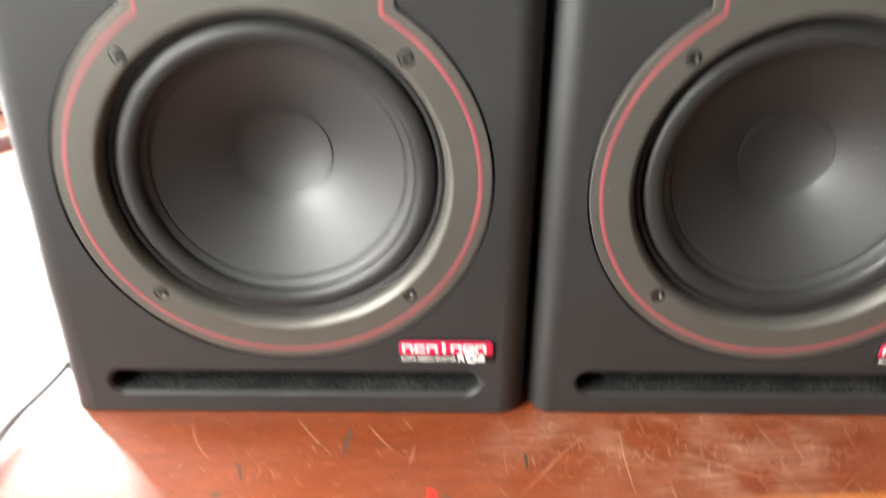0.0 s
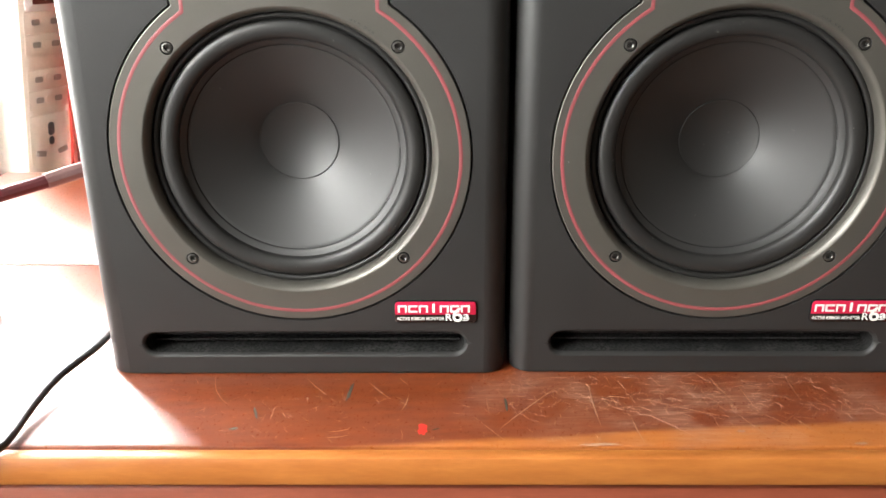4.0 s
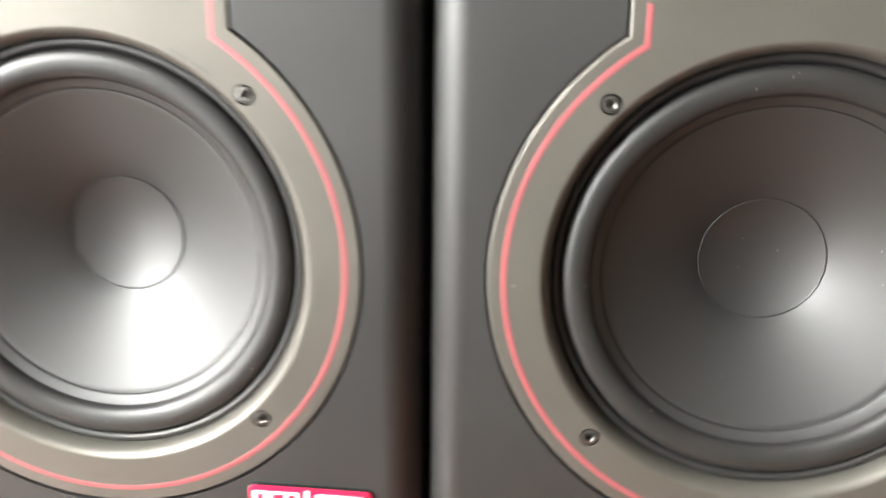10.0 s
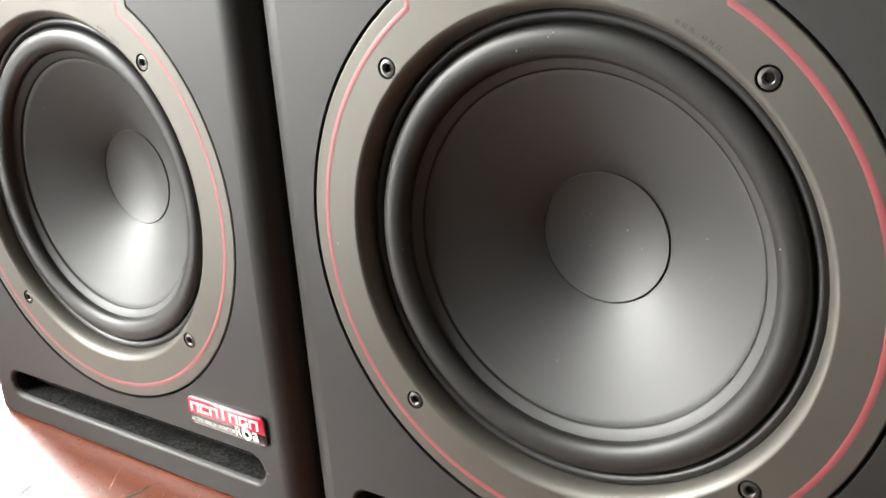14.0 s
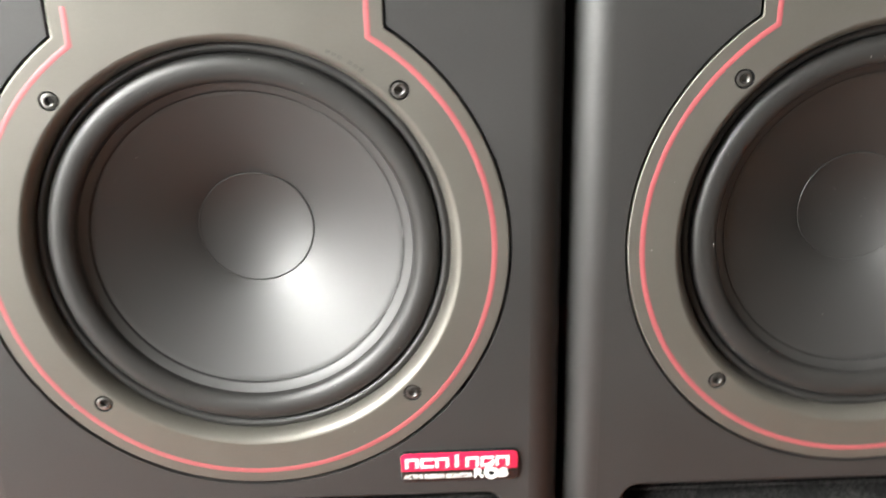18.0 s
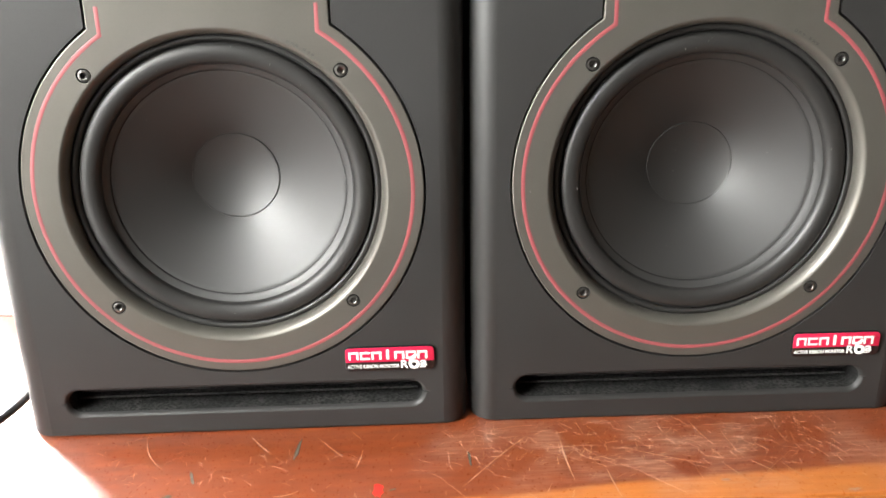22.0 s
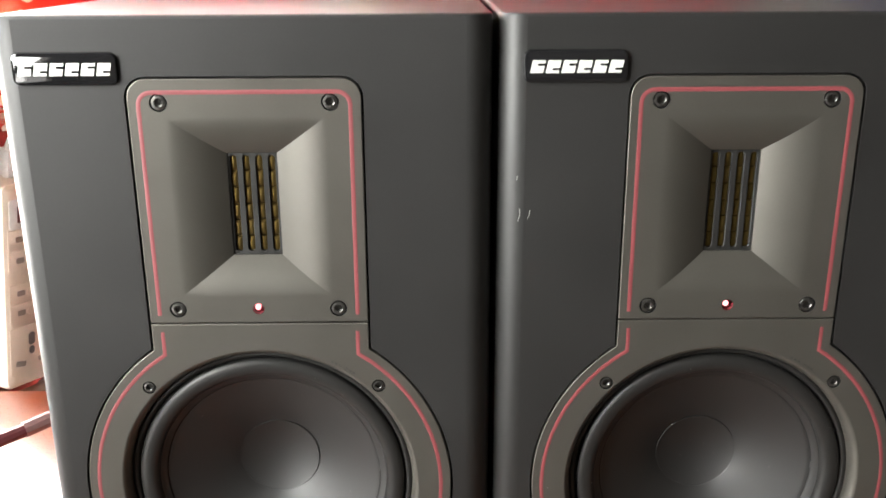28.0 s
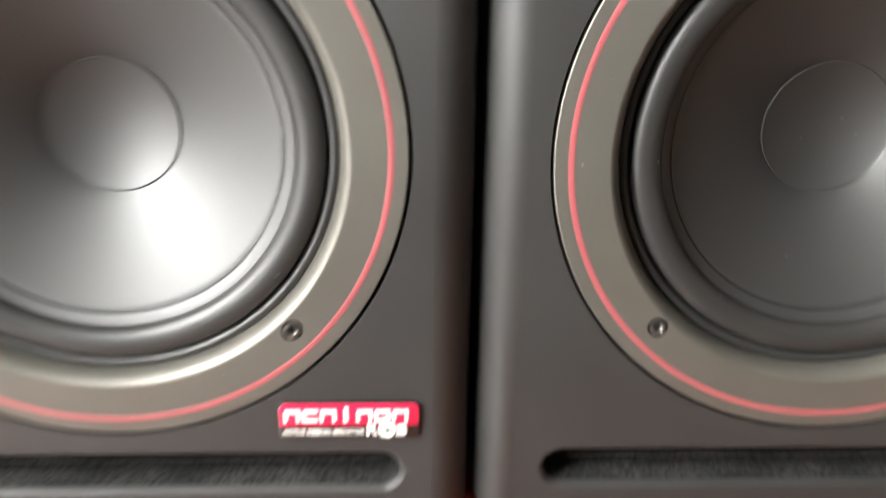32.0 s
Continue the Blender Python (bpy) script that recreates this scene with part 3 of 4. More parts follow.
def blot(cx, cy, rx, ry, turn, seed, mat, name, label):
    rng = random.Random(seed)
    bm = bmesh.new()
    rim = []
    for k in range(18):
        a = 2 * math.pi * k / 18
        r = rng.uniform(0.7, 1.15)
        x, y = rx * r * math.cos(a), ry * r * math.sin(a)
        rim.append(bm.verts.new((cx + x * math.cos(turn) - y * math.sin(turn), cy + x * math.sin(turn) + y * math.cos(turn), 0.00015)))
    mid = bm.verts.new((cx, cy, 0.0003))
    for k in range(18):
        bm.faces.new((rim[k], rim[(k + 1) % 18], mid))
    return part(name, bm, mat, table, label)


blot(0.072, -0.0590, 0.0028, 0.0060, 0.0, 1, RED_PAINT, "paint_spot", "bright red paint spot")
blot(0.079, -0.0590, 0.0022, 0.0006, 0.4, 2, DARK_GOUGE, "gouge", "small dark gouge")
blot(0.0285, -0.0200, 0.0011, 0.0110, -0.1, 3, DARK_GOUGE, "gouge", "dark gouge")
blot(-0.0225, -0.0430, 0.0009, 0.0068, 0.25, 4, DARK_GOUGE, "gouge", "dark gouge")
blot(-0.0315, -0.0585, 0.0026, 0.0016, 0.2, 5, DARK_GOUGE, "gouge", "dark gouge")
blot(0.119, -0.0340, 0.0008, 0.0075, 0.05, 6, DARK_GOUGE, "gouge", "dark gouge")
for x, y, rx, seed in ((0.166, -0.0732, 0.0125, 7), (0.305, -0.0722, 0.004, 8), (0.245, -0.0610, 0.003, 9)):
    blot(x, y, rx, 0.0012, 0.03, seed, PALE_SCRATCH, "chip", "pale chipped edge")

# ---- studio monitors ----
HALF, HIGH, DEEP, ROUND = 0.1200, 0.3885, 0.2480, 0.0130
WOOF_Z, PLATE_R = 0.1366, 0.0992
NECK, SEAM, TOP = 0.0564, 0.2331, 0.3589


def circle_arc(r, cz, a0, a1, count):
    return [(r * math.cos(a0 + (a1 - a0) * k / count), cz + r * math.sin(a0 + (a1 - a0) * k / count)) for k in range(count + 1)]


def keyhole(upper):
    """The outline of the woofer plate, open towards upper."""
    a = math.acos(NECK / PLATE_R)
    return circle_arc(PLATE_R, WOOF_Z, math.pi - a, 2 * math.pi + a, 88) + upper


WOOFER_OUTLINE = keyhole([(NECK, SEAM - 0.0003), (-NECK, SEAM - 0.0003)])
TWEETER_OUTLINE = rounded(-NECK, NECK, SEAM + 0.0003, TOP, (0.0006, 0.0095, 0.0095, 0.0006))
RECESS = keyhole(rounded(-NECK, NECK, SEAM, TOP, (0, 0.0095, 0.0095, 0))[1:-1])


def cabinet_mesh():
    bm = bmesh.new()
    arc = 14
    plan = [(-HALF + ROUND, 0.0), (HALF - ROUND, 0.0)]
    plan += [(HALF - ROUND + ROUND * math.sin(radians(90 * k / arc)), ROUND - ROUND * math.cos(radians(90 * k / arc))) for k in range(1, arc + 1)]
    plan += [(HALF, DEEP - 0.004), (HALF - 0.004, DEEP), (-HALF + 0.004, DEEP), (-HALF, DEEP - 0.004)]
    plan += [(-HALF + ROUND - ROUND * math.sin(radians(90 * k / arc)), ROUND - ROUND * math.cos(radians(90 * k / arc))) for k in range(arc, 0, -1)]
    soft = 0.0018
    small = offset(plan, -soft)
    mid = offset(plan, -soft * 0.3)
    levels = [(small, 0.0), (mid, soft * 0.3), (plan, soft), (plan, HIGH - soft), (mid, HIGH - soft * 0.3), (small, HIGH)]
    rows = [[bm.verts.new((x, y, z)) for x, y in pts] for pts, z in levels]
    for k, (a, b) in enumerate(zip(rows, rows[1:])):
        for i in range(len(plan)):
            j = (i + 1) % len(plan)
            if k == 2 and i == 0:
                continue
            bm.faces.new((a[i], a[j], b[j], b[i]))
    bm.faces.new(rows[0])
    bm.faces.new(rows[-1])
    hole = offset(RECESS, 0.0010)
    rim = ring(bm, hole, 0.0)
    slot_in = rounded(-0.0957, 0.0957, 0.0137, 0.0275, (0.0069,) * 4, 10)
    slot = [ring(bm, offset(slot_in, d), y) for d, y in ((0.0020, 0.0), (0.0012, 0.0003), (0.0005, 0.0011), (0.0, 0.0026))]
    fill(bm, [[rows[2][0], rows[2][1], rows[3][1], rows[3][0]], rim, slot[0]])
    for a, b in zip(slot, slot[1:]):
        bridge(bm, a, b)
    deep = ring(bm, hole, 0.060)
    bridge(bm, rim, deep)
    bm.faces.new(deep)
    return bm


def port_mesh():
    slot_in = rounded(-0.0957, 0.0957, 0.0137, 0.0275, (0.0069,) * 4, 10)
    bm = bmesh.new()
    rows = [ring(bm, offset(slot_in, 0.00002), 0.0026), ring(bm, slot_in, 0.010), ring(bm, slot_in, 0.055)]
    for a, b in zip(rows, rows[1:]):
        bridge(bm, a, b)
    bm.faces.new(rows[-1])
    # ribs along the tunnel
    for z in (0.0175, 0.0215):
        box(bm, -0.0930, 0.0930, 0.012, 0.050, z - 0.0006, z + 0.0006)
    return bm


def plate_rows(bm, outline):
    """The rounded rim of a plate; gives the loop round its flat face."""
    face, mid, side, back = ring(bm, offset(outline, -0.0006), 0.0002), ring(bm, offset(outline, -0.0002), 0.0004), ring(bm, outline, 0.0010), ring(bm, outline, 0.0110)
    for a, b in ((face, mid), (mid, side), (side, back)):
        bridge(bm, a, b)
    return face


def round_hole(x, z, r, count):
    return [(x + r * math.cos(2 * math.pi * k / count), z + r * math.sin(2 * math.pi * k / count)) for k in range(count)]


def woofer_plate_mesh():
    bm = bmesh.new()
    face = plate_rows(bm, WOOFER_OUTLINE)
    seg, rows = 112, []
    r0, r1, depth = 0.0815, 0.0776, 0.0070
    for k in range(17):
        t = radians(90 * k / 16)
        r, y = r0 - (r0 - r1) * math.sin(t) ** 1.2, 0.0002 + depth * (1 - math.cos(t))
        rows.append(ring(bm, [(r * math.cos(2 * math.pi * q / seg), WOOF_Z + r * math.sin(2 * math.pi * q / seg)) for q in range(seg)], y))
    fill(bm, [face, rows[0]] + [ring(bm, round_hole(x, z, 0.0036, 28), 0.0002) for x in (-0.0607, 0.0607) for z in (0.0765, 0.1967)])
    rows.append(ring(bm, [(r1 * math.cos(2 * math.pi * q / seg), WOOF_Z + r1 * math.sin(2 * math.pi * q / seg)) for q in range(seg)], 0.0110))
    for a, b in zip(rows, rows[1:]):
        bridge(bm, a, b)
    return bm


HORN_X, HORN_Z0, HORN_Z1, WIN_X, WIN_Z0, WIN_Z1, HORN_DEEP = 0.0385, 0.2480, 0.3400, 0.0126, 0.2675, 0.3209, 0.0090


def tweeter_plate_mesh():
    bm = bmesh.new()
    face = plate_rows(bm, TWEETER_OUTLINE)
    rows, steps, per = [], 26, 6
    for k in range(steps + 1):
        s = k / steps
        x = HORN_X + (WIN_X - HORN_X) * s
        z0, z1 = HORN_Z0 + (WIN_Z0 - HORN_Z0) * s, HORN_Z1 + (WIN_Z1 - HORN_Z1) * s
        y = 0.0002 + HORN_DEEP * (s ** 1.72 if s < 1 else 1)
        pts = [(-x + 2 * x * q / per, z0) for q in range(per)] + [(x, z0 + (z1 - z0) * q / per) for q in range(per)]
        pts += [(x - 2 * x * q / per, z1) for q in range(per)] + [(-x, z1 - (z1 - z0) * q / per) for q in range(per)]
        rows.append(ring(bm, pts, y))
    holes = [ring(bm, round_hole(x, z, 0.0044, 28), 0.0002) for x in (-0.0413, 0.0413) for z in (0.2409, 0.3474)]
    holes.append(ring(bm, round_hole(0, 0.2410, 0.0030, 24), 0.0002))
    fill(bm, [face, rows[0]] + holes)
    last = rows[-1]
    rows.append([bm.verts.new((v.co.x, 0.0145, v.co.z)) for v in last])
    for a, b in zip(rows, rows[1:]):
        bridge(bm, a, b)
    return bm


def ribbon_panel_mesh():
    """The dark panel in the horn's throat with four upright slots."""
    bm = bmesh.new()
    y = HORN_DEEP + 0.0012
    outer = ring(bm, [(-WIN_X, WIN_Z0), (WIN_X, WIN_Z0), (WIN_X, WIN_Z1), (-WIN_X, WIN_Z1)], y)
    holes = []
    for k in range(4):
        cx = -0.0096 + 0.0064 * k
        pts = rounded(cx - 0.00165, cx + 0.00165, WIN_Z0 + 0.0018, WIN_Z1 - 0.0014, (0.0016,) * 4, 5)
        a, b, c = ring(bm, offset(pts, 0.0003), y), ring(bm, pts, y + 0.0004), ring(bm, pts, y + 0.0016)
        bridge(bm, a, b)
        bridge(bm, b, c)
        holes.append(a)
    fill(bm, [outer] + holes)
    return bm


def ribbon_mesh(k):
    """One pleated foil strip behind a slot: six bulging links."""
    bm = bmesh.new()
    cx, y = -0.0096 + 0.0064 * k, HORN_DEEP + 0.0036
    z0, z1, rows = WIN_Z0 + 0.0010, WIN_Z1 - 0.0008, []
    count, across = 72, 8
    for i in range(count + 1):
        u = i / count
        bulge = abs(math.sin(math.pi * 6 * u)) ** 0.4
        rows.append([bm.verts.new((cx + 0.0022 * q, y - 0.0013 * bulge * (1 - 0.8 * q * q), z0 + (z1 - z0) * u)) for q in [-1 + 2 * a / across for a in range(across + 1)]])
    for a, b in zip(rows, rows[1:]):
        for q in range(across):
            bm.faces.new((a[q], a[q + 1], b[q + 1], b[q]))
    return bm


def screw_parts(x, z, parent, big):
    r = 0.0044 if big else 0.0036
    well = part("screw", lathe([(r, 0.0002), (r * 0.97, 0.0004), (r * 0.94, 0.0022), (0, 0.0022)], 28), GROOVE, parent, "black countersunk screw")
    well.location = (x, 0, z)
    head = lathe([(r * 0.84, 0.0020), (r * 0.84, 0.0008), (r * 0.78, 0.0004), (r * 0.52, 0.0002), (r * 0.46, 0.0005)], 28)
    hexa = []
    for d, yy in ((r * 0.40, 0.0006), (r * 0.38, 0.0021)):
        hexa.append([head.verts.new((d * math.cos(radians(60 * k + 15)), yy, d * math.sin(radians(60 * k + 15)))) for k in range(6)])
    bridge(head, hexa[0], hexa[1])
    head.faces.new(hexa[1])
    part("screw_head", moved(lathe([(r * 0.46, 0.0005), (r * 0.38, 0.0007)], 28, bm=head)), SCREW, well, "dark steel hex head")
    return well


def pins(pts_list, y0, y1):
    """Flat raised shapes with the given outlines."""
    bm = bmesh.new()
    for pts in pts_list:
        front, back = ring(bm, pts, y0), ring(bm, pts, y1)
        bridge(bm, front, back)
        bm.faces.new(front)
    return bm


def dust_mesh(count, seed):
    """Tiny pale flakes on the surround, the rim of the cone and the plate below it."""
    rng = random.Random(seed)
    bm = bmesh.new()
    for _ in range(count):
        pick = rng.random()
        a = rng.uniform(0, 2 * math.pi)
        if pick < 0.45:
            t = rng.uniform(20, 160)
            r, y = 0.0683 + 0.0051 * math.cos(radians(t)), 0.0081 + 0.0014 * t / 180 - 0.0040 * math.sin(radians(t)) ** 0.85
        elif pick < 0.75:
            u = rng.uniform(0.3, 0.98)
            r, y = 0.0228 + 0.0364 * u, 0.0332 - 0.0206 * u ** 0.92 - 0.0001
            a = rng.choice((a, rng.uniform(-2.6, -0.3)))
        elif pick < 0.85:
            u = rng.uniform(0.1, 0.9)
            r, y = 0.0222 * u, 0.0328 + 0.0050 * (1 - u * u) - 0.0001
        else:
            r, y = rng.uniform(0.0845, 0.097), 0.0001
        if r > 0.083 and math.sin(a) > 0.6:
            a = -a
        s = rng.uniform(0.5, 1.0) ** 3 * 0.00021
        c = Vector((r * math.cos(a), y - 0.00003, WOOF_Z + r * math.sin(a)))
        turn = rng.uniform(0, 6.28)
        long = rng.choice((1.0, 1.0, 1.3, 3.0))
        ring_v = [bm.verts.new(c + Vector((s * long * math.cos(q) * math.cos(turn) - s * math.sin(q) * math.sin(turn), 0, s * long * math.cos(q) * math.sin(turn) + s * math.sin(q) * math.cos(turn)))) for q in (0, 1.3, 2.4, 3.6, 5.0)]
        tip = bm.verts.new(c + Vector((0, -s * 0.8, 0)))
        for k in range(5):
            bm.faces.new((ring_v[k], ring_v[(k + 1) % 5], tip))
    return bm


def build_monitor(m, label, dusty):
    ob = thing("studio_monitor", label, "loudspeaker", m, "pair of monitors")
    part("cabinet", cabinet_mesh(), CABINET, ob, "satin black cabinet", flat=True)
    part("bass_port", port_mesh(), PORT, ob, "dusty black slot port")
    part("woofer_plate", woofer_plate_mesh(), TRIM, ob, "satin grey woofer trim plate", flat=True)
    tw = part("tweeter_plate", tweeter_plate_mesh(), TRIM, ob, "satin grey tweeter horn plate", sharp=6, flat=True)
    part("ribbon_panel", ribbon_panel_mesh(), PANEL, tw, "dark slotted panel")
    for k in range(4):
        part("ribbon", ribbon_mesh(k), GOLD, tw, "gold pleated foil ribbon")
    # red lines round the plates
    red_r = 0.0936
    top_line = [(0.0510, 0.2376)] + rounded(-0.0510, 0.0510, 0.2376, 0.3524, (0, 0.0065, 0.0065, 0), 8)[1:-1] + [(-0.0510, 0.2376)]
    part("red_line", strip(top_line, 0.00105, 0.0002, 0.00006), RED_LINE, tw)
    a = math.acos(0.0506 / red_r)
    low_line = [(-0.0506, 0.2283)] + circle_arc(red_r, WOOF_Z, math.pi - a, 2 * math.pi + a, 110) + [(0.0506, 0.2283)]
    part("red_line", strip(low_line, 0.00100, 0.0002, 0.00006), RED_LINE, ob)
    # woofer
    R = [(0.0785, 0.0080), (0.0777, 0.0078), (0.0769, 0.0070), (0.0760, 0.0066), (0.0751, 0.0068), (0.0744, 0.0075), (0.0739, 0.0086), (0.07365, 0.0091), (0.0734, 0.0084)]
    mid, half = 0.0683, 0.0051
    R += [(mid + half * math.cos(radians(t)), 0.0082 + 0.0014 * t / 180 - 0.0040 * math.sin(radians(t)) ** 0.85) for t in range(6, 181, 6)]
    R += [(0.0628, 0.0101)]
    part("surround", lathe(R, 128, WOOF_Z), RUBBER, ob, "black rubber half-roll surround", sharp=50)
    cone = [(0.0228 + (0.0592 - 0.0228) * t, 0.0332 - (0.0332 - 0.0126) * t ** 0.92) for t in [1 - k / 18 for k in range(19)]]
    part("cone", lathe([(0.0634, 0.0097), (0.0625, 0.0100), (0.0600, 0.0116), (0.0596, 0.0119), (0.0594, 0.0126)] + cone, 128, WOOF_Z), CONE, ob, "satin black woofer cone", sharp=60)
    part("glue_line", lathe([(0.0597, 0.0117), (0.05945, 0.0120), (0.0592, 0.0124)], 128, WOOF_Z), GROOVE, ob, sharp=80)
    cap = [(0.0230, 0.0329), (0.0228, 0.0325), (0.0224, 0.0327)] + [(0.0222 * (1 - k / 14), 0.0328 + 0.0050 * (1 - (1 - k / 14) ** 2)) for k in range(1, 15)]
    cap[-1] = (0.0, cap[-1][1])
    part("dust_cap", lathe(cap, 96, WOOF_Z), CAP, ob, "dished black dust cap", sharp=60)
    part("cap_rim", lathe([(0.02305, 0.0326), (0.0228, 0.0323), (0.02255, 0.0326)], 96, WOOF_Z), RIM, ob, "thin pale rim of the dust cap", sharp=80)
    arc = [(0.0594 * math.cos(radians(a)), WOOF_Z + 0.0594 * math.sin(radians(a))) for a in range(-34, 8, 3)]
    part("glue_bead", moved(strip(arc, 0.00022, 0.0, 0.0003), 0, 0.0120, 0), GLUE, ob, "thin pale glue bead")
    marks = []
    for k in range(6):
        a = radians(64 - 1.55 * k - (1.2 if k > 2 else 0))
        for da, r0, r1 in ((0, 0.0822, 0.0834), (0.009, 0.0822, 0.0834)):
            marks.append([(r * math.cos(a - da + e), WOOF_Z + r * math.sin(a - da + e)) for r, e in ((r0, 0), (r0, -0.003), (r1, -0.003), (r1, 0))])
    part("moulded_mark", pins(marks, 0.00012, 0.0004), PANEL, ob, "small dark moulded mark")
    tagged(part("dust", dust_mesh(dusty, 11 + dusty), DUST, ob, "pale dust specks"), kind="stuff")
    # screws and light
    for x in (-0.0607, 0.0607):
        for z in (0.0765, 0.1967):
            screw_parts(x, z, ob, False)
    for x in (-0.0413, 0.0413):
        for z in (0.2409, 0.3474):
            screw_parts(x, z, ob, True)
    led = part("status_light", moved(lathe([(0.0030, 0.0002), (0.0027, 0.0006), (0.0025, 0.0030), (0, 0.0030)], 24), 0, 0, 0.2410), LED_WELL, ob, "recessed dark red status light")
    part("lens", moved(lathe([(0.0015, 0.0029), (0.0014, 0.0018), (0.0008, 0.0011), (0, 0.0009)], 20), -0.0005, 0, 0.2413), LED_RED, led, "glowing pink-red lens")
    # badges
    name_plate = part("name_badge", slab(rounded(-0.1085, -0.0585, 0.3559, 0.3717, (0.0038,) * 4, 8), -0.0022, 0.0008, 0.0016), BLACK_GLOSS, ob, "glossy black name badge")
    for k in range(6):
        x0, w, h0, h1, lean = -0.1056 + 0.00745 * k, 0.0062, 0.3608, 0.3667, 0.0013
        lo = 0.2 if k % 2 else 0.55
        notch = lo * (h1 - h0)
        outline = [(x0, h0), (x0 + w, h0), (x0 + w + lean * lo, h0 + notch), (x0 + w * 0.45 + lean * lo, h0 + notch), (x0 + w * 0.45 + lean * (lo + 0.2), h0 + notch + 0.0012)]
        outline += [(x0 + w + lean * (lo + 0.2), h0 + notch + 0.0012), (x0 + w + lean, h1), (x0 + lean, h1)]
        part("badge_mark", pins([outline], -0.00245, -0.0021), LETTER, name_plate, "slanted silver-white mark")
    model_plate = part("model_badge", slab(rounded(0.0545, 0.1027, 0.0353, 0.0496, (0.0026,) * 4, 6), -0.0014, 0.0, 0.0008), BLACK_GLOSS, ob, "red and black domed model badge")
    part("red_field", slab(rounded(0.0549, 0.1023, 0.0409, 0.0492, (0.0, 0.0022, 0.0022, 0.0), 6), -0.00165, -0.0013, 0.0002), RED_GLOSS, model_plate, "glossy red upper field")
    for k in range(7):
        x0, t, w, h0, h1 = 0.0566 + 0.00613 * k, 0.0011, 0.0053, 0.0424, 0.0470
        if k == 3:
            outline = [(x0 + 0.0018, h0), (x0 + 0.0032, h0), (x0 + 0.0032, h1 + 0.0012), (x0 + 0.0018, h1 + 0.0012)]
        elif k % 2:
            outline = [(x0, h0), (x0 + w, h0), (x0 + w, h0 + t), (x0 + t, h0 + t), (x0 + t, h1 - t), (x0 + w, h1 - t), (x0 + w, h1), (x0, h1)]
        else:
            outline = [(x0, h0), (x0 + t, h0), (x0 + t, h1 - t), (x0 + w - t, h1 - t), (x0 + w - t, h0), (x0 + w, h0), (x0 + w, h1), (x0, h1)]
        part("badge_mark", pins([outline], -0.00185, -0.0016), LETTER, model_plate, "white mark")
    part("caption", moved(text_mesh("ACTIVE RIBBON MONITOR", 0.0028, 0.0279), 0.0698, -0.0015, 0.0383), LETTER, model_plate, "small white caption")
    part("model_text", moved(text_mesh("R", 0.0064, 0.0038), 0.0865, -0.0019, 0.0394), LETTER, model_plate)
    part("model_text", moved(text_mesh("6", 0.0128, 0.0060), 0.0915, -0.0020, 0.0411), LETTER, model_plate)
    part("model_text", moved(text_mesh("a", 0.0068, 0.0038), 0.0966, -0.0019, 0.0397), LETTER, model_plate)
    part("badge_mark", pins([[(0.0944, 0.0369), (0.0978, 0.0369), (0.0978, 0.0374), (0.0944, 0.0374)]], -0.0017, -0.0014), LETTER, model_plate)
    return ob


left_monitor = build_monitor(pose(0, 0, 0), "black studio monitor with gold ribbon tweeter, beside its twin", 30)
right_monitor = build_monitor(pose(0.2427, 0.0006, 0, 0, 0, -0.33), "black studio monitor with scratched cabinet edge, beside its twin", 60)

# ---- things behind and beside the monitors ----
LOW = -0.056
bench = thing("low_bench", "dark wooden bench behind the table", "bench")
part("bench_top", boxed(0.40, 1.50, 0.408, 0.86, LOW - 0.025, LOW, bevel=0.002), WOOD_DARK, bench)
for x in (0.42, 1.43):
    for y in (0.43, 0.79):
        part("leg", boxed(x, x + 0.05, y, y + 0.05, FLOOR_Z, LOW - 0.0251, bevel=0.003), WOOD_DARK, bench)

# low dark shelf behind the table and a pale side table beyond its end
SHELF = -0.034
shelf = thing("low_shelf", "dark brown wooden shelf behind the table", "shelf")
part("shelf_top", boxed(-0.80, 0.36, 0.408, 0.78, SHELF - 0.025, SHELF, bevel=0.002), WOOD_DARK, shelf)
for x in (-0.78, 0.29):
    for y in (0.42, 0.72):
        part("leg", boxed(x, x + 0.05, y, y + 0.05, FLOOR_Z, SHELF - 0.0251, bevel=0.003), WOOD_DARK, shelf)
side = thing("side_table", "pale low side table in full daylight", "table")
part("tabletop", boxed(-0.80, -0.385, -0.02, 0.30, -0.085, -0.060, bevel=0.003), PALE_GREY, side)
for x in (-0.79, -0.435):
    for y in (-0.01, 0.25):
        part("leg", boxed(x, x + 0.04, y, y + 0.04, FLOOR_Z, -0.0851, bevel=0.003), PALE_GREY, side)

# power strip in a red blister pack, turned so that its side catches the light
pack = thing("power_strip_pack", "white power strip in a red blister pack standing upright", "power strip", pose(-0.394, 0.497, SHELF, 5, 4, 62))
part("backing_card", slab(rounded(-0.060, 0.080, 0.0, 0.333, (0.006,) * 4, 5), 0.0, 0.0016), RED_CARD, pack, "red printed backing card")
strip_body = part("power_strip", slab(rounded(-0.030, 0.030, 0.008, 0.236, (0.010,) * 4, 5), -0.045, -0.0002, 0.009), CREAM_PLASTIC, pack, "cream plastic power strip")
switch = part("switch_frame", slab(rounded(-0.022, 0.024, 0.186, 0.218, (0.004,) * 4, 4), -0.0462, -0.0448, 0.0006), WHITE_PLASTIC, strip_body, "white switch frame")
part("rocker_switch", boxed(-0.013, 0.021, -0.0485, -0.0463, 0.193, 0.211, bevel=0.0008), DARK_RED, strip_body, "dark brown-red rocker switch")
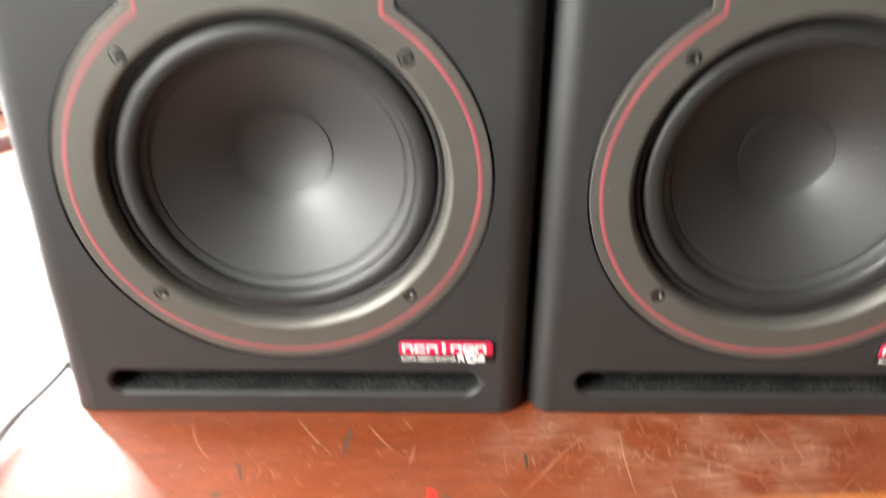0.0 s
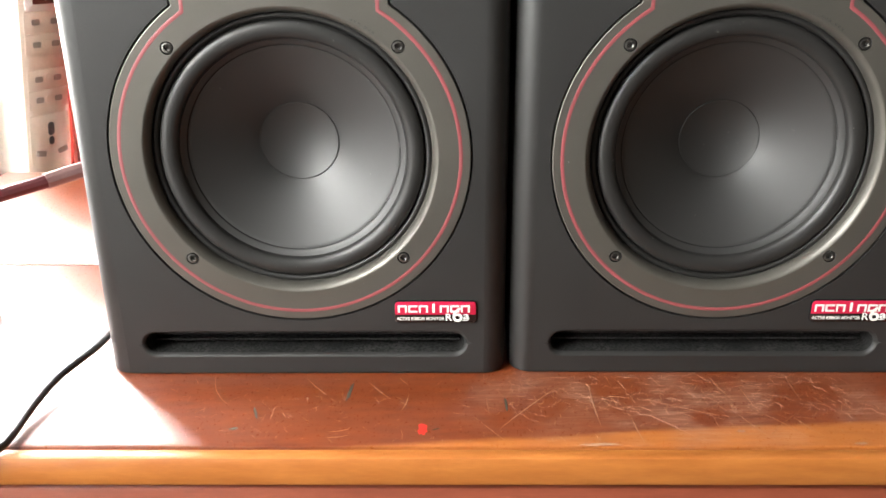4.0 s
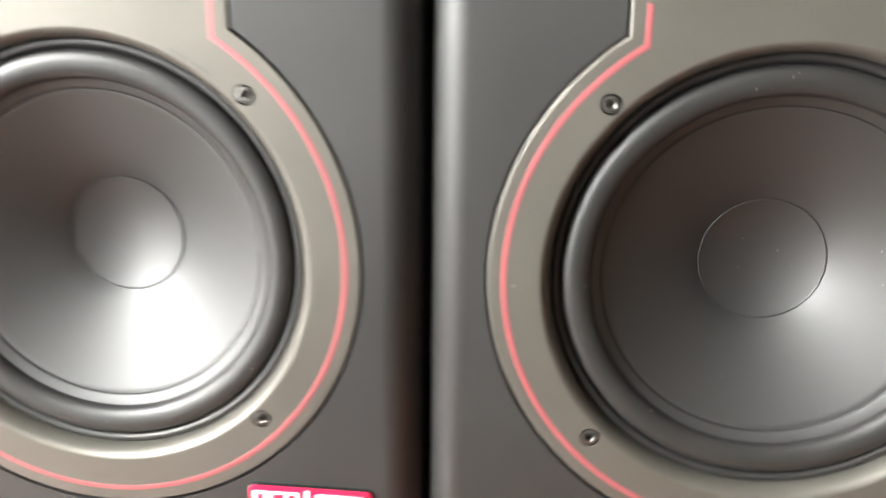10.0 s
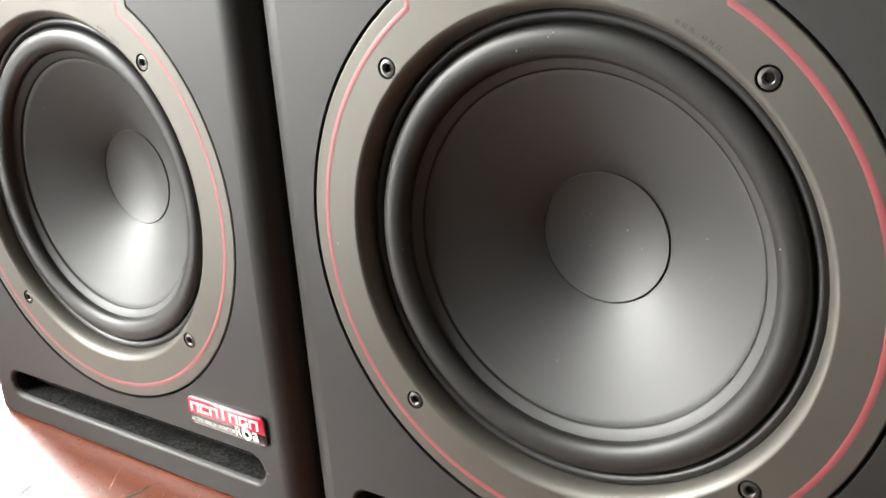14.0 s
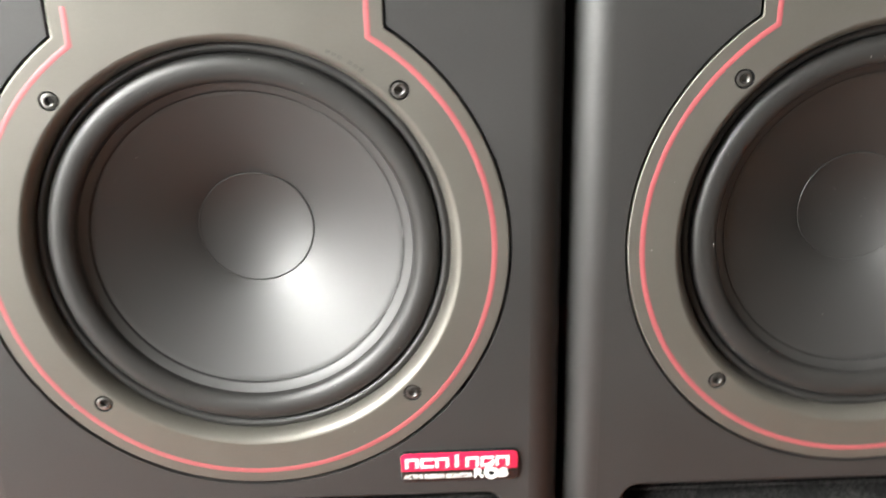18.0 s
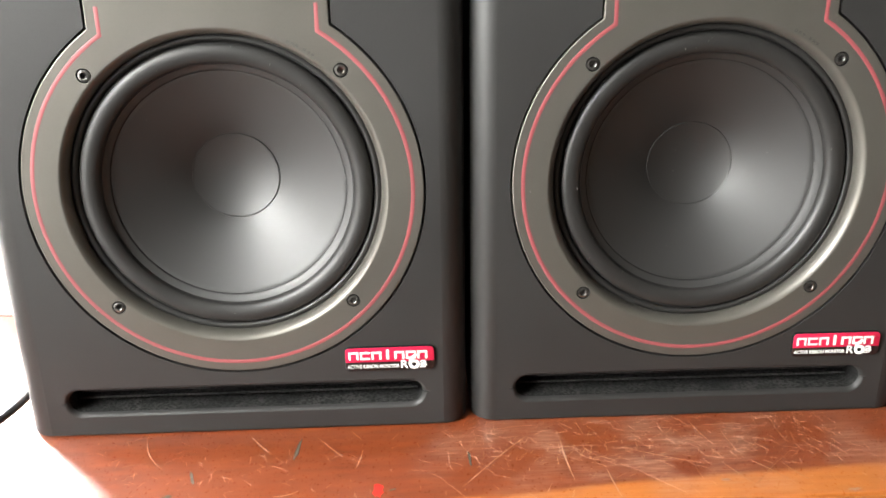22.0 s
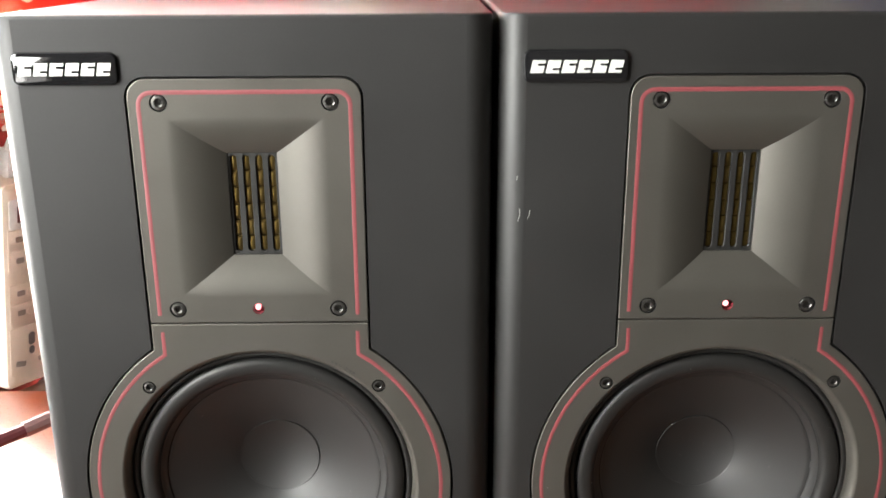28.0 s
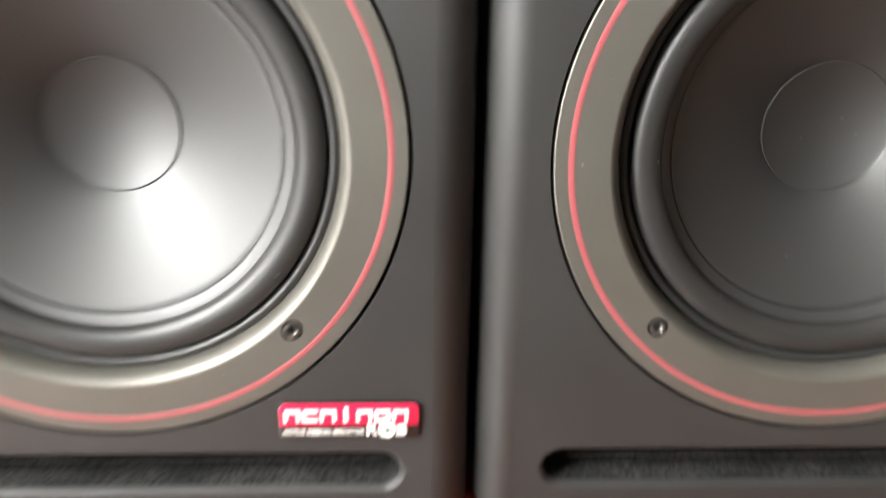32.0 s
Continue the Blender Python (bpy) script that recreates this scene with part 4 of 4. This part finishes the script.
part("switch_mark", boxed(0.001, 0.003, -0.0490, -0.0486, 0.197, 0.207), LETTER, strip_body)
for z in (0.175, 0.152, 0.116, 0.094):
    sock = part("socket", slab(rounded(-0.024, 0.026, z - 0.0105, z + 0.0105, (0.002,) * 4, 3), -0.0456, -0.0448, 0.0003), CREAM_PLASTIC, strip_body)
    for x in (-0.010, 0.013):
        part("pin_slot", slab(rounded(x - 0.0048, x + 0.0048, z - 0.0030, z + 0.0030, (0.0014,) * 4, 3), -0.0459, -0.0454), SLOT_GREY, sock)
    part("socket_boss", moved(lathe([(0.0050, -0.0455), (0.0046, -0.0461), (0, -0.0461)], 18), 0.0015, 0, z), CREAM_PLASTIC, sock)
sock = part("socket", slab(rounded(-0.025, 0.026, 0.024, 0.078, (0.002,) * 4, 3), -0.0456, -0.0448, 0.0003), CREAM_PLASTIC, strip_body)
part("pin_slot", slab(rounded(-0.0025, 0.0055, 0.0545, 0.0690, (0.0035,) * 4, 4), -0.0460, -0.0454), INK, sock)
part("pin_slot", slab(rounded(-0.0018, 0.0048, 0.0440, 0.0530, (0.003,) * 4, 4), -0.0460, -0.0454), INK, sock)
for x, turn in ((-0.0125, 12), (0.0155, -12)):
    part("pin_slot", boxed(x - 0.0062, x + 0.0062, -0.0460, -0.0454, 0.0330, 0.0390, bevel=0.0002, turn=Matrix.Translation((x, 0, 0.036)) @ pose(0, 0, 0, 0, turn, 0) @ Matrix.Translation((-x, 0, -0.036))), SLOT_GREY, sock)
part("plug_cord", tube([(-0.004, -0.018, 0.234), (-0.006, -0.020, 0.258), (0.006, -0.020, 0.280), (0.024, -0.020, 0.276), (0.030, -0.018, 0.240)], 0.0058), WHITE_PLASTIC, pack, "white looped plug cord")
part("plug", boxed(-0.012, 0.006, -0.030, -0.006, 0.237, 0.266, bevel=0.004), WHITE_PLASTIC, pack, "white moulded plug")
part("blister", slab(rounded(-0.044, 0.056, 0.004, 0.292, (0.012,) * 4, 5), -0.051, -0.0003, 0.008), BLISTER, pack, "clear plastic blister").visible_shadow = False
for x in (-0.050, 0.062, 0.072):
    part("blister_rim", tube([(x, -0.0022, 0.010), (x, -0.0022, 0.13), (x, -0.0022, 0.245)], 0.0016, 8, 2), WHITE_PLASTIC, pack, "white moulded rim line")
bars = [[(-0.046 + 0.0125 * k, 0.288), (-0.037 + 0.0125 * k, 0.288), (-0.036 + 0.0125 * k, 0.297), (-0.045 + 0.0125 * k, 0.297)] for k in range(8)]
part("print_mark", pins(bars, -0.0006, 0.0), LETTER, pack, "white brand marks")
part("print_mark", pins([[(-0.046, 0.312), (0.030, 0.312), (0.030, 0.318), (-0.046, 0.318)]], -0.0006, 0.0), GREEN_PRINT, pack, "dull green printed bar")
part("hang_hole", slab(rounded(0.004, 0.034, 0.300, 0.308, (0.004,) * 4, 4), -0.0008, -0.0001), LABEL_PAPER, pack, "pale hanging slot")

# second red card with a label
card = thing("hanging_card_pack", "red printed card pack with white label", "packaging", pose(-0.262, 0.530, SHELF, -2, 4, 36))
card.scale = (1.1, 1.1, 1.1)
part("backing_card", slab(rounded(-0.072, 0.060, 0.0, 0.240, (0.004,) * 4, 4), 0.0, 0.012), RED_CARD, card)
part("edge_fold", slab(rounded(-0.072, -0.064, 0.002, 0.238, (0.003,) * 4, 4), -0.006, -0.0002), BLISTER, card, "clear plastic edge")
part("label", slab(rounded(-0.050, 0.050, 0.014, 0.084, (0.002,) * 4, 3), -0.0008, -0.0002), LABEL_PAPER, card, "white paper label")
for z in (0.150, 0.130, 0.112, 0.094):
    part("label", slab(rounded(-0.050, 0.046, z - 0.006, z + 0.006, (0.002,) * 4, 3), -0.0006, -0.0001), LABEL_PAPER, card, "pale printed bar")
part("caption", moved(text_mesh("3 m", 0.014, 0.022), -0.030, -0.0009, 0.050), INK, card)
part("print_mark", pins([[(-0.047, 0.070), (0.040, 0.070), (0.040, 0.078), (-0.047, 0.078)], [(-0.047, 0.060), (-0.010, 0.060), (-0.010, 0.065), (-0.047, 0.065)]], -0.0012, -0.0008), INK, card, "grey print")
rng = random.Random(3)
lines, x = [], -0.040
while x < 0.040:
    w = rng.choice((0.0008, 0.0012, 0.002))
    lines.append([(x, 0.022), (x + w, 0.022), (x + w, 0.040), (x, 0.040)])
    x += w + rng.choice((0.001, 0.0016))
part("print_mark", pins(lines, -0.0012, -0.0008), INK, card, "grey print lines")


def crumpled(name, label, mat, centre, wide, high, deep, seed, group="bags behind the monitors"):
    """A crumpled plastic bag: a puffed closed sheet with folds and an uneven rim."""
    bm = bmesh.new()
    cols, rows_n = 22, 22
    sides = []
    for s in (-1, 1):
        grid = []
        for j in range(rows_n + 1):
            row = []
            for i in range(cols + 1):
                u, v = i / cols, j / rows_n
                puff = (math.sin(math.pi * u) * math.sin(math.pi * v)) ** 0.45
                q = Vector((u * 5 + seed * 3.1, v * 5 * high / wide, s * 2.0 + seed))
                f = noise.noise(q) + 0.6 * noise.noise(q * 2.3) + 0.35 * noise.noise(q * 5.1)
                e = noise.noise(Vector((u * 4, v * 4, seed * 7.7)))
                x = (u - 0.5) * wide * (1 + 0.12 * e) + 0.02 * f * wide
                z = (v - 0.5) * high * (1 + 0.10 * noise.noise(Vector((u * 6, seed, v))))
                row.append(bm.verts.new((x, s * deep * 0.5 * puff * (1 + 0.9 * f), z)))
            grid.append(row)
        sides.append(grid)
        for a, b in zip(grid, grid[1:]):
            for i in range(cols):
                bm.faces.new((a[i], a[i + 1], b[i + 1], b[i]))
    bmesh.ops.remove_doubles(bm, verts=bm.verts, dist=0.0006)
    bag = thing(name, label, "plastic bag", pose(*centre), group)
    part("bag_body", bm, mat, bag, sharp=75)
    top, knot = Vector((0, 0, high * 0.47)), Vector((0, 0.60 - centre[1], 0.694 - centre[2]))
    part("hanging_string", tube([top - Vector((0, 0, 0.03)), top.lerp(knot, 0.5) + Vector((0.003, 0, 0)), knot], 0.0011, 6, 4), CREAM_PLASTIC, bag, "thin pale string")
    return bag


rail = thing("hanging_rail", "thin dark metal rail that plastic bags hang on", "rail")
part("rail_tube", tube([(-0.80, 0.60, 0.70), (0.2, 0.60, 0.70), (1.2, 0.60, 0.70)], 0.006), DARK_METAL, rail)
for x in (-0.80, 1.2):
    part("rail_post", boxed(x - 0.008, x + 0.008, 0.592, 0.608, FLOOR_Z if x < 0 else LOW, 0.70, bevel=0.001), DARK_METAL, rail)

BAGS = [
    ("red crumpled plastic bag hanging from a rail", FILM_RED, -0.30, 0.58, 0.10, 0.38),
    ("orange-red crumpled plastic bag hanging from a rail", FILM_ORANGE, -0.235, 0.61, 0.12, 0.37),
    ("red crumpled plastic bag hanging from a rail", FILM_RED, -0.12, 0.59, 0.16, 0.37),
    ("clear crinkled plastic bag hanging from a rail", FILM_CLEAR, -0.02, 0.61, 0.06, 0.37),
    ("yellow plastic bag hanging from a rail", FILM_YELLOW, 0.02, 0.60, 0.05, 0.37),
    ("red crumpled plastic bag hanging from a rail", FILM_RED, 0.075, 0.61, 0.08, 0.37),
    ("orange plastic bag hanging from a rail", FILM_ORANGE, 0.13, 0.60, 0.04, 0.35),
    # two hidden long bags, added to keep rear daylight off the right side
    ("unseen long red bag added to shade the table's right side", FILM_RED, 0.24, 0.61, 0.13, 0.62),
    ("unseen long red bag added to shade the table's right side", FILM_RED, 0.37, 0.61, 0.14, 0.62),
    ("blue plastic bag hanging from a rail", FILM_BLUE, 0.62, 0.61, 0.13, 0.38),
    ("clear crinkled plastic bag hanging from a rail", FILM_CLEAR, 0.52, 0.62, 0.10, 0.34),
]
for k, (label, mat, x, y, wide, high) in enumerate(BAGS):
    crumpled("plastic_bag", label, mat, (x, y, 0.70 - high / 2), wide, high, 0.05, k + 1)
crumpled("plastic_bag", "torn pink-red plastic bag hanging beside the monitor", FILM_PINK, (0.64, 0.48, 0.255), 0.17, 0.20, 0.05, 31)
crumpled("plastic_bag", "orange-red printed bag behind the power strip pack", FILM_PRINT, (-0.345, 0.500, 0.385), 0.15, 0.24, 0.05, 53)
crumpled("plastic_bag", "torn red plastic bag hanging beside the monitor", FILM_RED, (0.655, 0.49, 0.185), 0.14, 0.10, 0.05, 37)
crumpled("plastic_bag", "long yellow plastic wrapper hanging behind a red pack", FILM_YELLOW, (-0.322, 0.598, 0.385), 0.056, 0.63, 0.03, 41)

# cables, hose and phone on the table
cord = thing("maroon_cable", "maroon mains cable behind the monitor, sheen painted on its plug end", "cable")
part("cord_body", tube([(-0.62, 0.10, 0.0058), (-0.45, 0.125, 0.0060), (-0.36, 0.150, 0.020), (-0.300, 0.185, 0.038), (-0.245, 0.235, 0.045)], 0.0058), MAROON, cord)
# this end is coloured paler to stand for gloss on the maroon
part("plug", tube([(-0.247, 0.233, 0.045), (-0.205, 0.272, 0.050), (-0.14, 0.292, 0.058), (-0.08, 0.285, 0.060), (-0.06, 0.249, 0.060)], 0.0068), MAROON_SHEEN, cord, "plug and lead with glossy sheen painted in as grey-mauve")
cable = thing("black_cable", "thin black cable arching from the monitor over the table edge", "cable")
part("cable_core", tube([(-0.095, 0.262, 0.004), (-0.124, 0.18, 0.006), (-0.1275, 0.075, 0.013), (-0.129, 0.023, 0.012), (-0.143, -0.017, 0.0085), (-0.1475, -0.045, 0.0055), (-0.149, -0.076, 0.0032), (-0.158, -0.0885, 0.0010), (-0.172, -0.0905, -0.004), (-0.195, -0.0945, -0.05), (-0.21, -0.0945, -0.20), (-0.21, -0.0945, -0.42)], 0.0025), BLACK_PLASTIC, cable)
phone = thing("mobile_phone", "black mobile phone in a thick case lying on the table", "phone", pose(-0.2265, 0.0900, 0, 0, 0, 4))
part("phone_case", boxed(-0.080, 0.0, -0.150, 0.0, 0.0, 0.0115, bevel=0.0030), BLACK_PLASTIC, phone, "thick black phone case")
part("phone_rim", boxed(-0.0765, -0.0065, -0.1465, -0.0050, 0.01155, 0.0122, bevel=0.0002), INK, phone, "dark grey metal rim")
part("screen", boxed(-0.0750, -0.0090, -0.1450, -0.0065, 0.01225, 0.0127), BLACK_GLASS, phone, "dark glossy glass screen")

pale_box = thing("pale_grey_box", "pale blue-grey plastic box on the side table", "box", pose(-0.60, 0.205, -0.060, 0, 0, 30))
part("box_body", boxed(-0.09, 0.09, -0.05, 0.05, 0.0, 0.085, bevel=0.006), PALE_GREY, pale_box)
part("blue_edge", boxed(0.0902, 0.098, -0.051, 0.051, 0.002, 0.087, bevel=0.002), BLUE_PLASTIC, pale_box, "dark blue edge strip")
part("box_lid", boxed(-0.092, 0.088, -0.052, 0.052, 0.0852, 0.096, bevel=0.004), PALE_GREY, pale_box)
part("catch", boxed(-0.02, 0.02, -0.058, -0.0521, 0.07, 0.10, bevel=0.003), BLACK_PLASTIC, pale_box, "black catch")

# right of the monitors
carton = thing("cream_carton", "cream cardboard carton with a green printed band", "carton", pose(0.84, 0.66, LOW, 0, 0, 3))
part("carton_body", boxed(-0.30, 0.30, -0.10, 0.12, 0.0, 0.30, bevel=0.003), CARD_CREAM, carton)
part("green_band", boxed(-0.3004, 0.3004, -0.1008, -0.1001, 0.142, 0.178), GREEN_PRINT, carton, "green printed band")
part("print_mark", boxed(-0.236, -0.226, -0.1014, -0.1009, 0.150, 0.158), LETTER, carton, "small white mark")
solo("white_strip", boxed(-0.15, 0.15, -0.0035, 0.0035, 0.0, 0.004, bevel=0.001, turn=pose(0.585, 0.282, 0, 0, 0, -6)), WHITE_PLASTIC, "narrow white plastic strip lying on the table", "strip")
strap = thing("black_tool", "black curved tool handle hanging from a thin rod", "tool")
part("handle", tube([(0.609, 0.46, 0.050), (0.614, 0.46, 0.085), (0.628, 0.46, 0.140), (0.652, 0.46, 0.183), (0.676, 0.46, 0.197)], lambda t: 0.0045 + 0.002 * math.sin(math.pi * t)), BLACK_PLASTIC, strap)
part("rod", tube([(0.50, 0.46, 0.198), (0.62, 0.46, 0.198), (0.80, 0.46, 0.196)], 0.0042), BLACK_PLASTIC, strap, "black rod")
part("stand", tube([(0.80, 0.46, 0.196), (0.80, 0.46, 0.08), (0.80, 0.46, LOW)], 0.0042), BLACK_PLASTIC, strap)


def cloth_mesh():
    bm = bmesh.new()
    rows = []
    for j in range(19):
        row = []
        for i in range(25):
            u, v = i / 24, j / 18
            x, y = 0.516 + 0.17 * u, 0.31 + 0.085 * v - 0.035 * u
            h = 0.066 * math.sin(math.pi * v) ** 0.7 * (1 - 0.65 * u) * min(1, 8 * u + 0.55) + 0.010 * noise.noise(Vector((u * 6, v * 6, 2.0))) + 0.004 * noise.noise(Vector((u * 17, v * 13, 5.0))) + 0.004
            row.append(bm.verts.new((x, y, max(0.0005, h))))
        rows.append(row)
    for a, b in zip(rows, rows[1:]):
        for i in range(24):
            bm.faces.new((a[i], a[i + 1], b[i + 1], b[i]))
    rim = rows[0] + [r[-1] for r in rows[1:]] + rows[-1][-2::-1] + [r[0] for r in rows[-2:0:-1]]
    low = [bm.verts.new((v.co.x, v.co.y, 0)) for v in rim]
    bridge(bm, rim, low)
    bm.faces.new(low)
    return bm


solo("folded_glove", cloth_mesh(), CLOTH, "dark brown-grey work glove folded on the table", "glove", sharp=70)
tape = thing("yellow_tool", "yellow and white plastic tool lying behind the table edge", "tool", pose(0.64, 0.415, LOW, 0, 0, 10))
part("tool_body", boxed(-0.02, 0.05, 0.015, 0.055, 0.0, 0.060, bevel=0.006), YELLOW_PLASTIC, tape)
part("white_frame", boxed(-0.032, -0.021, 0.015, 0.05, 0.0, 0.060, bevel=0.003), PALE_GREY, tape, "white plastic frame")

# paint scratches on the edge of the second cabinet
for pts in ([(-0.1098, 0.2870), (-0.1088, 0.2900), (-0.1090, 0.2935)], [(-0.1050, 0.2880), (-0.1040, 0.2900), (-0.1038, 0.2925)], [(-0.1108, 0.3080), (-0.1104, 0.3100)]):
    part("paint_scratch", strip(pts, 0.00011, 0.0, 0.0001), CHIP, right_monitor, "thin pale paint scratch")
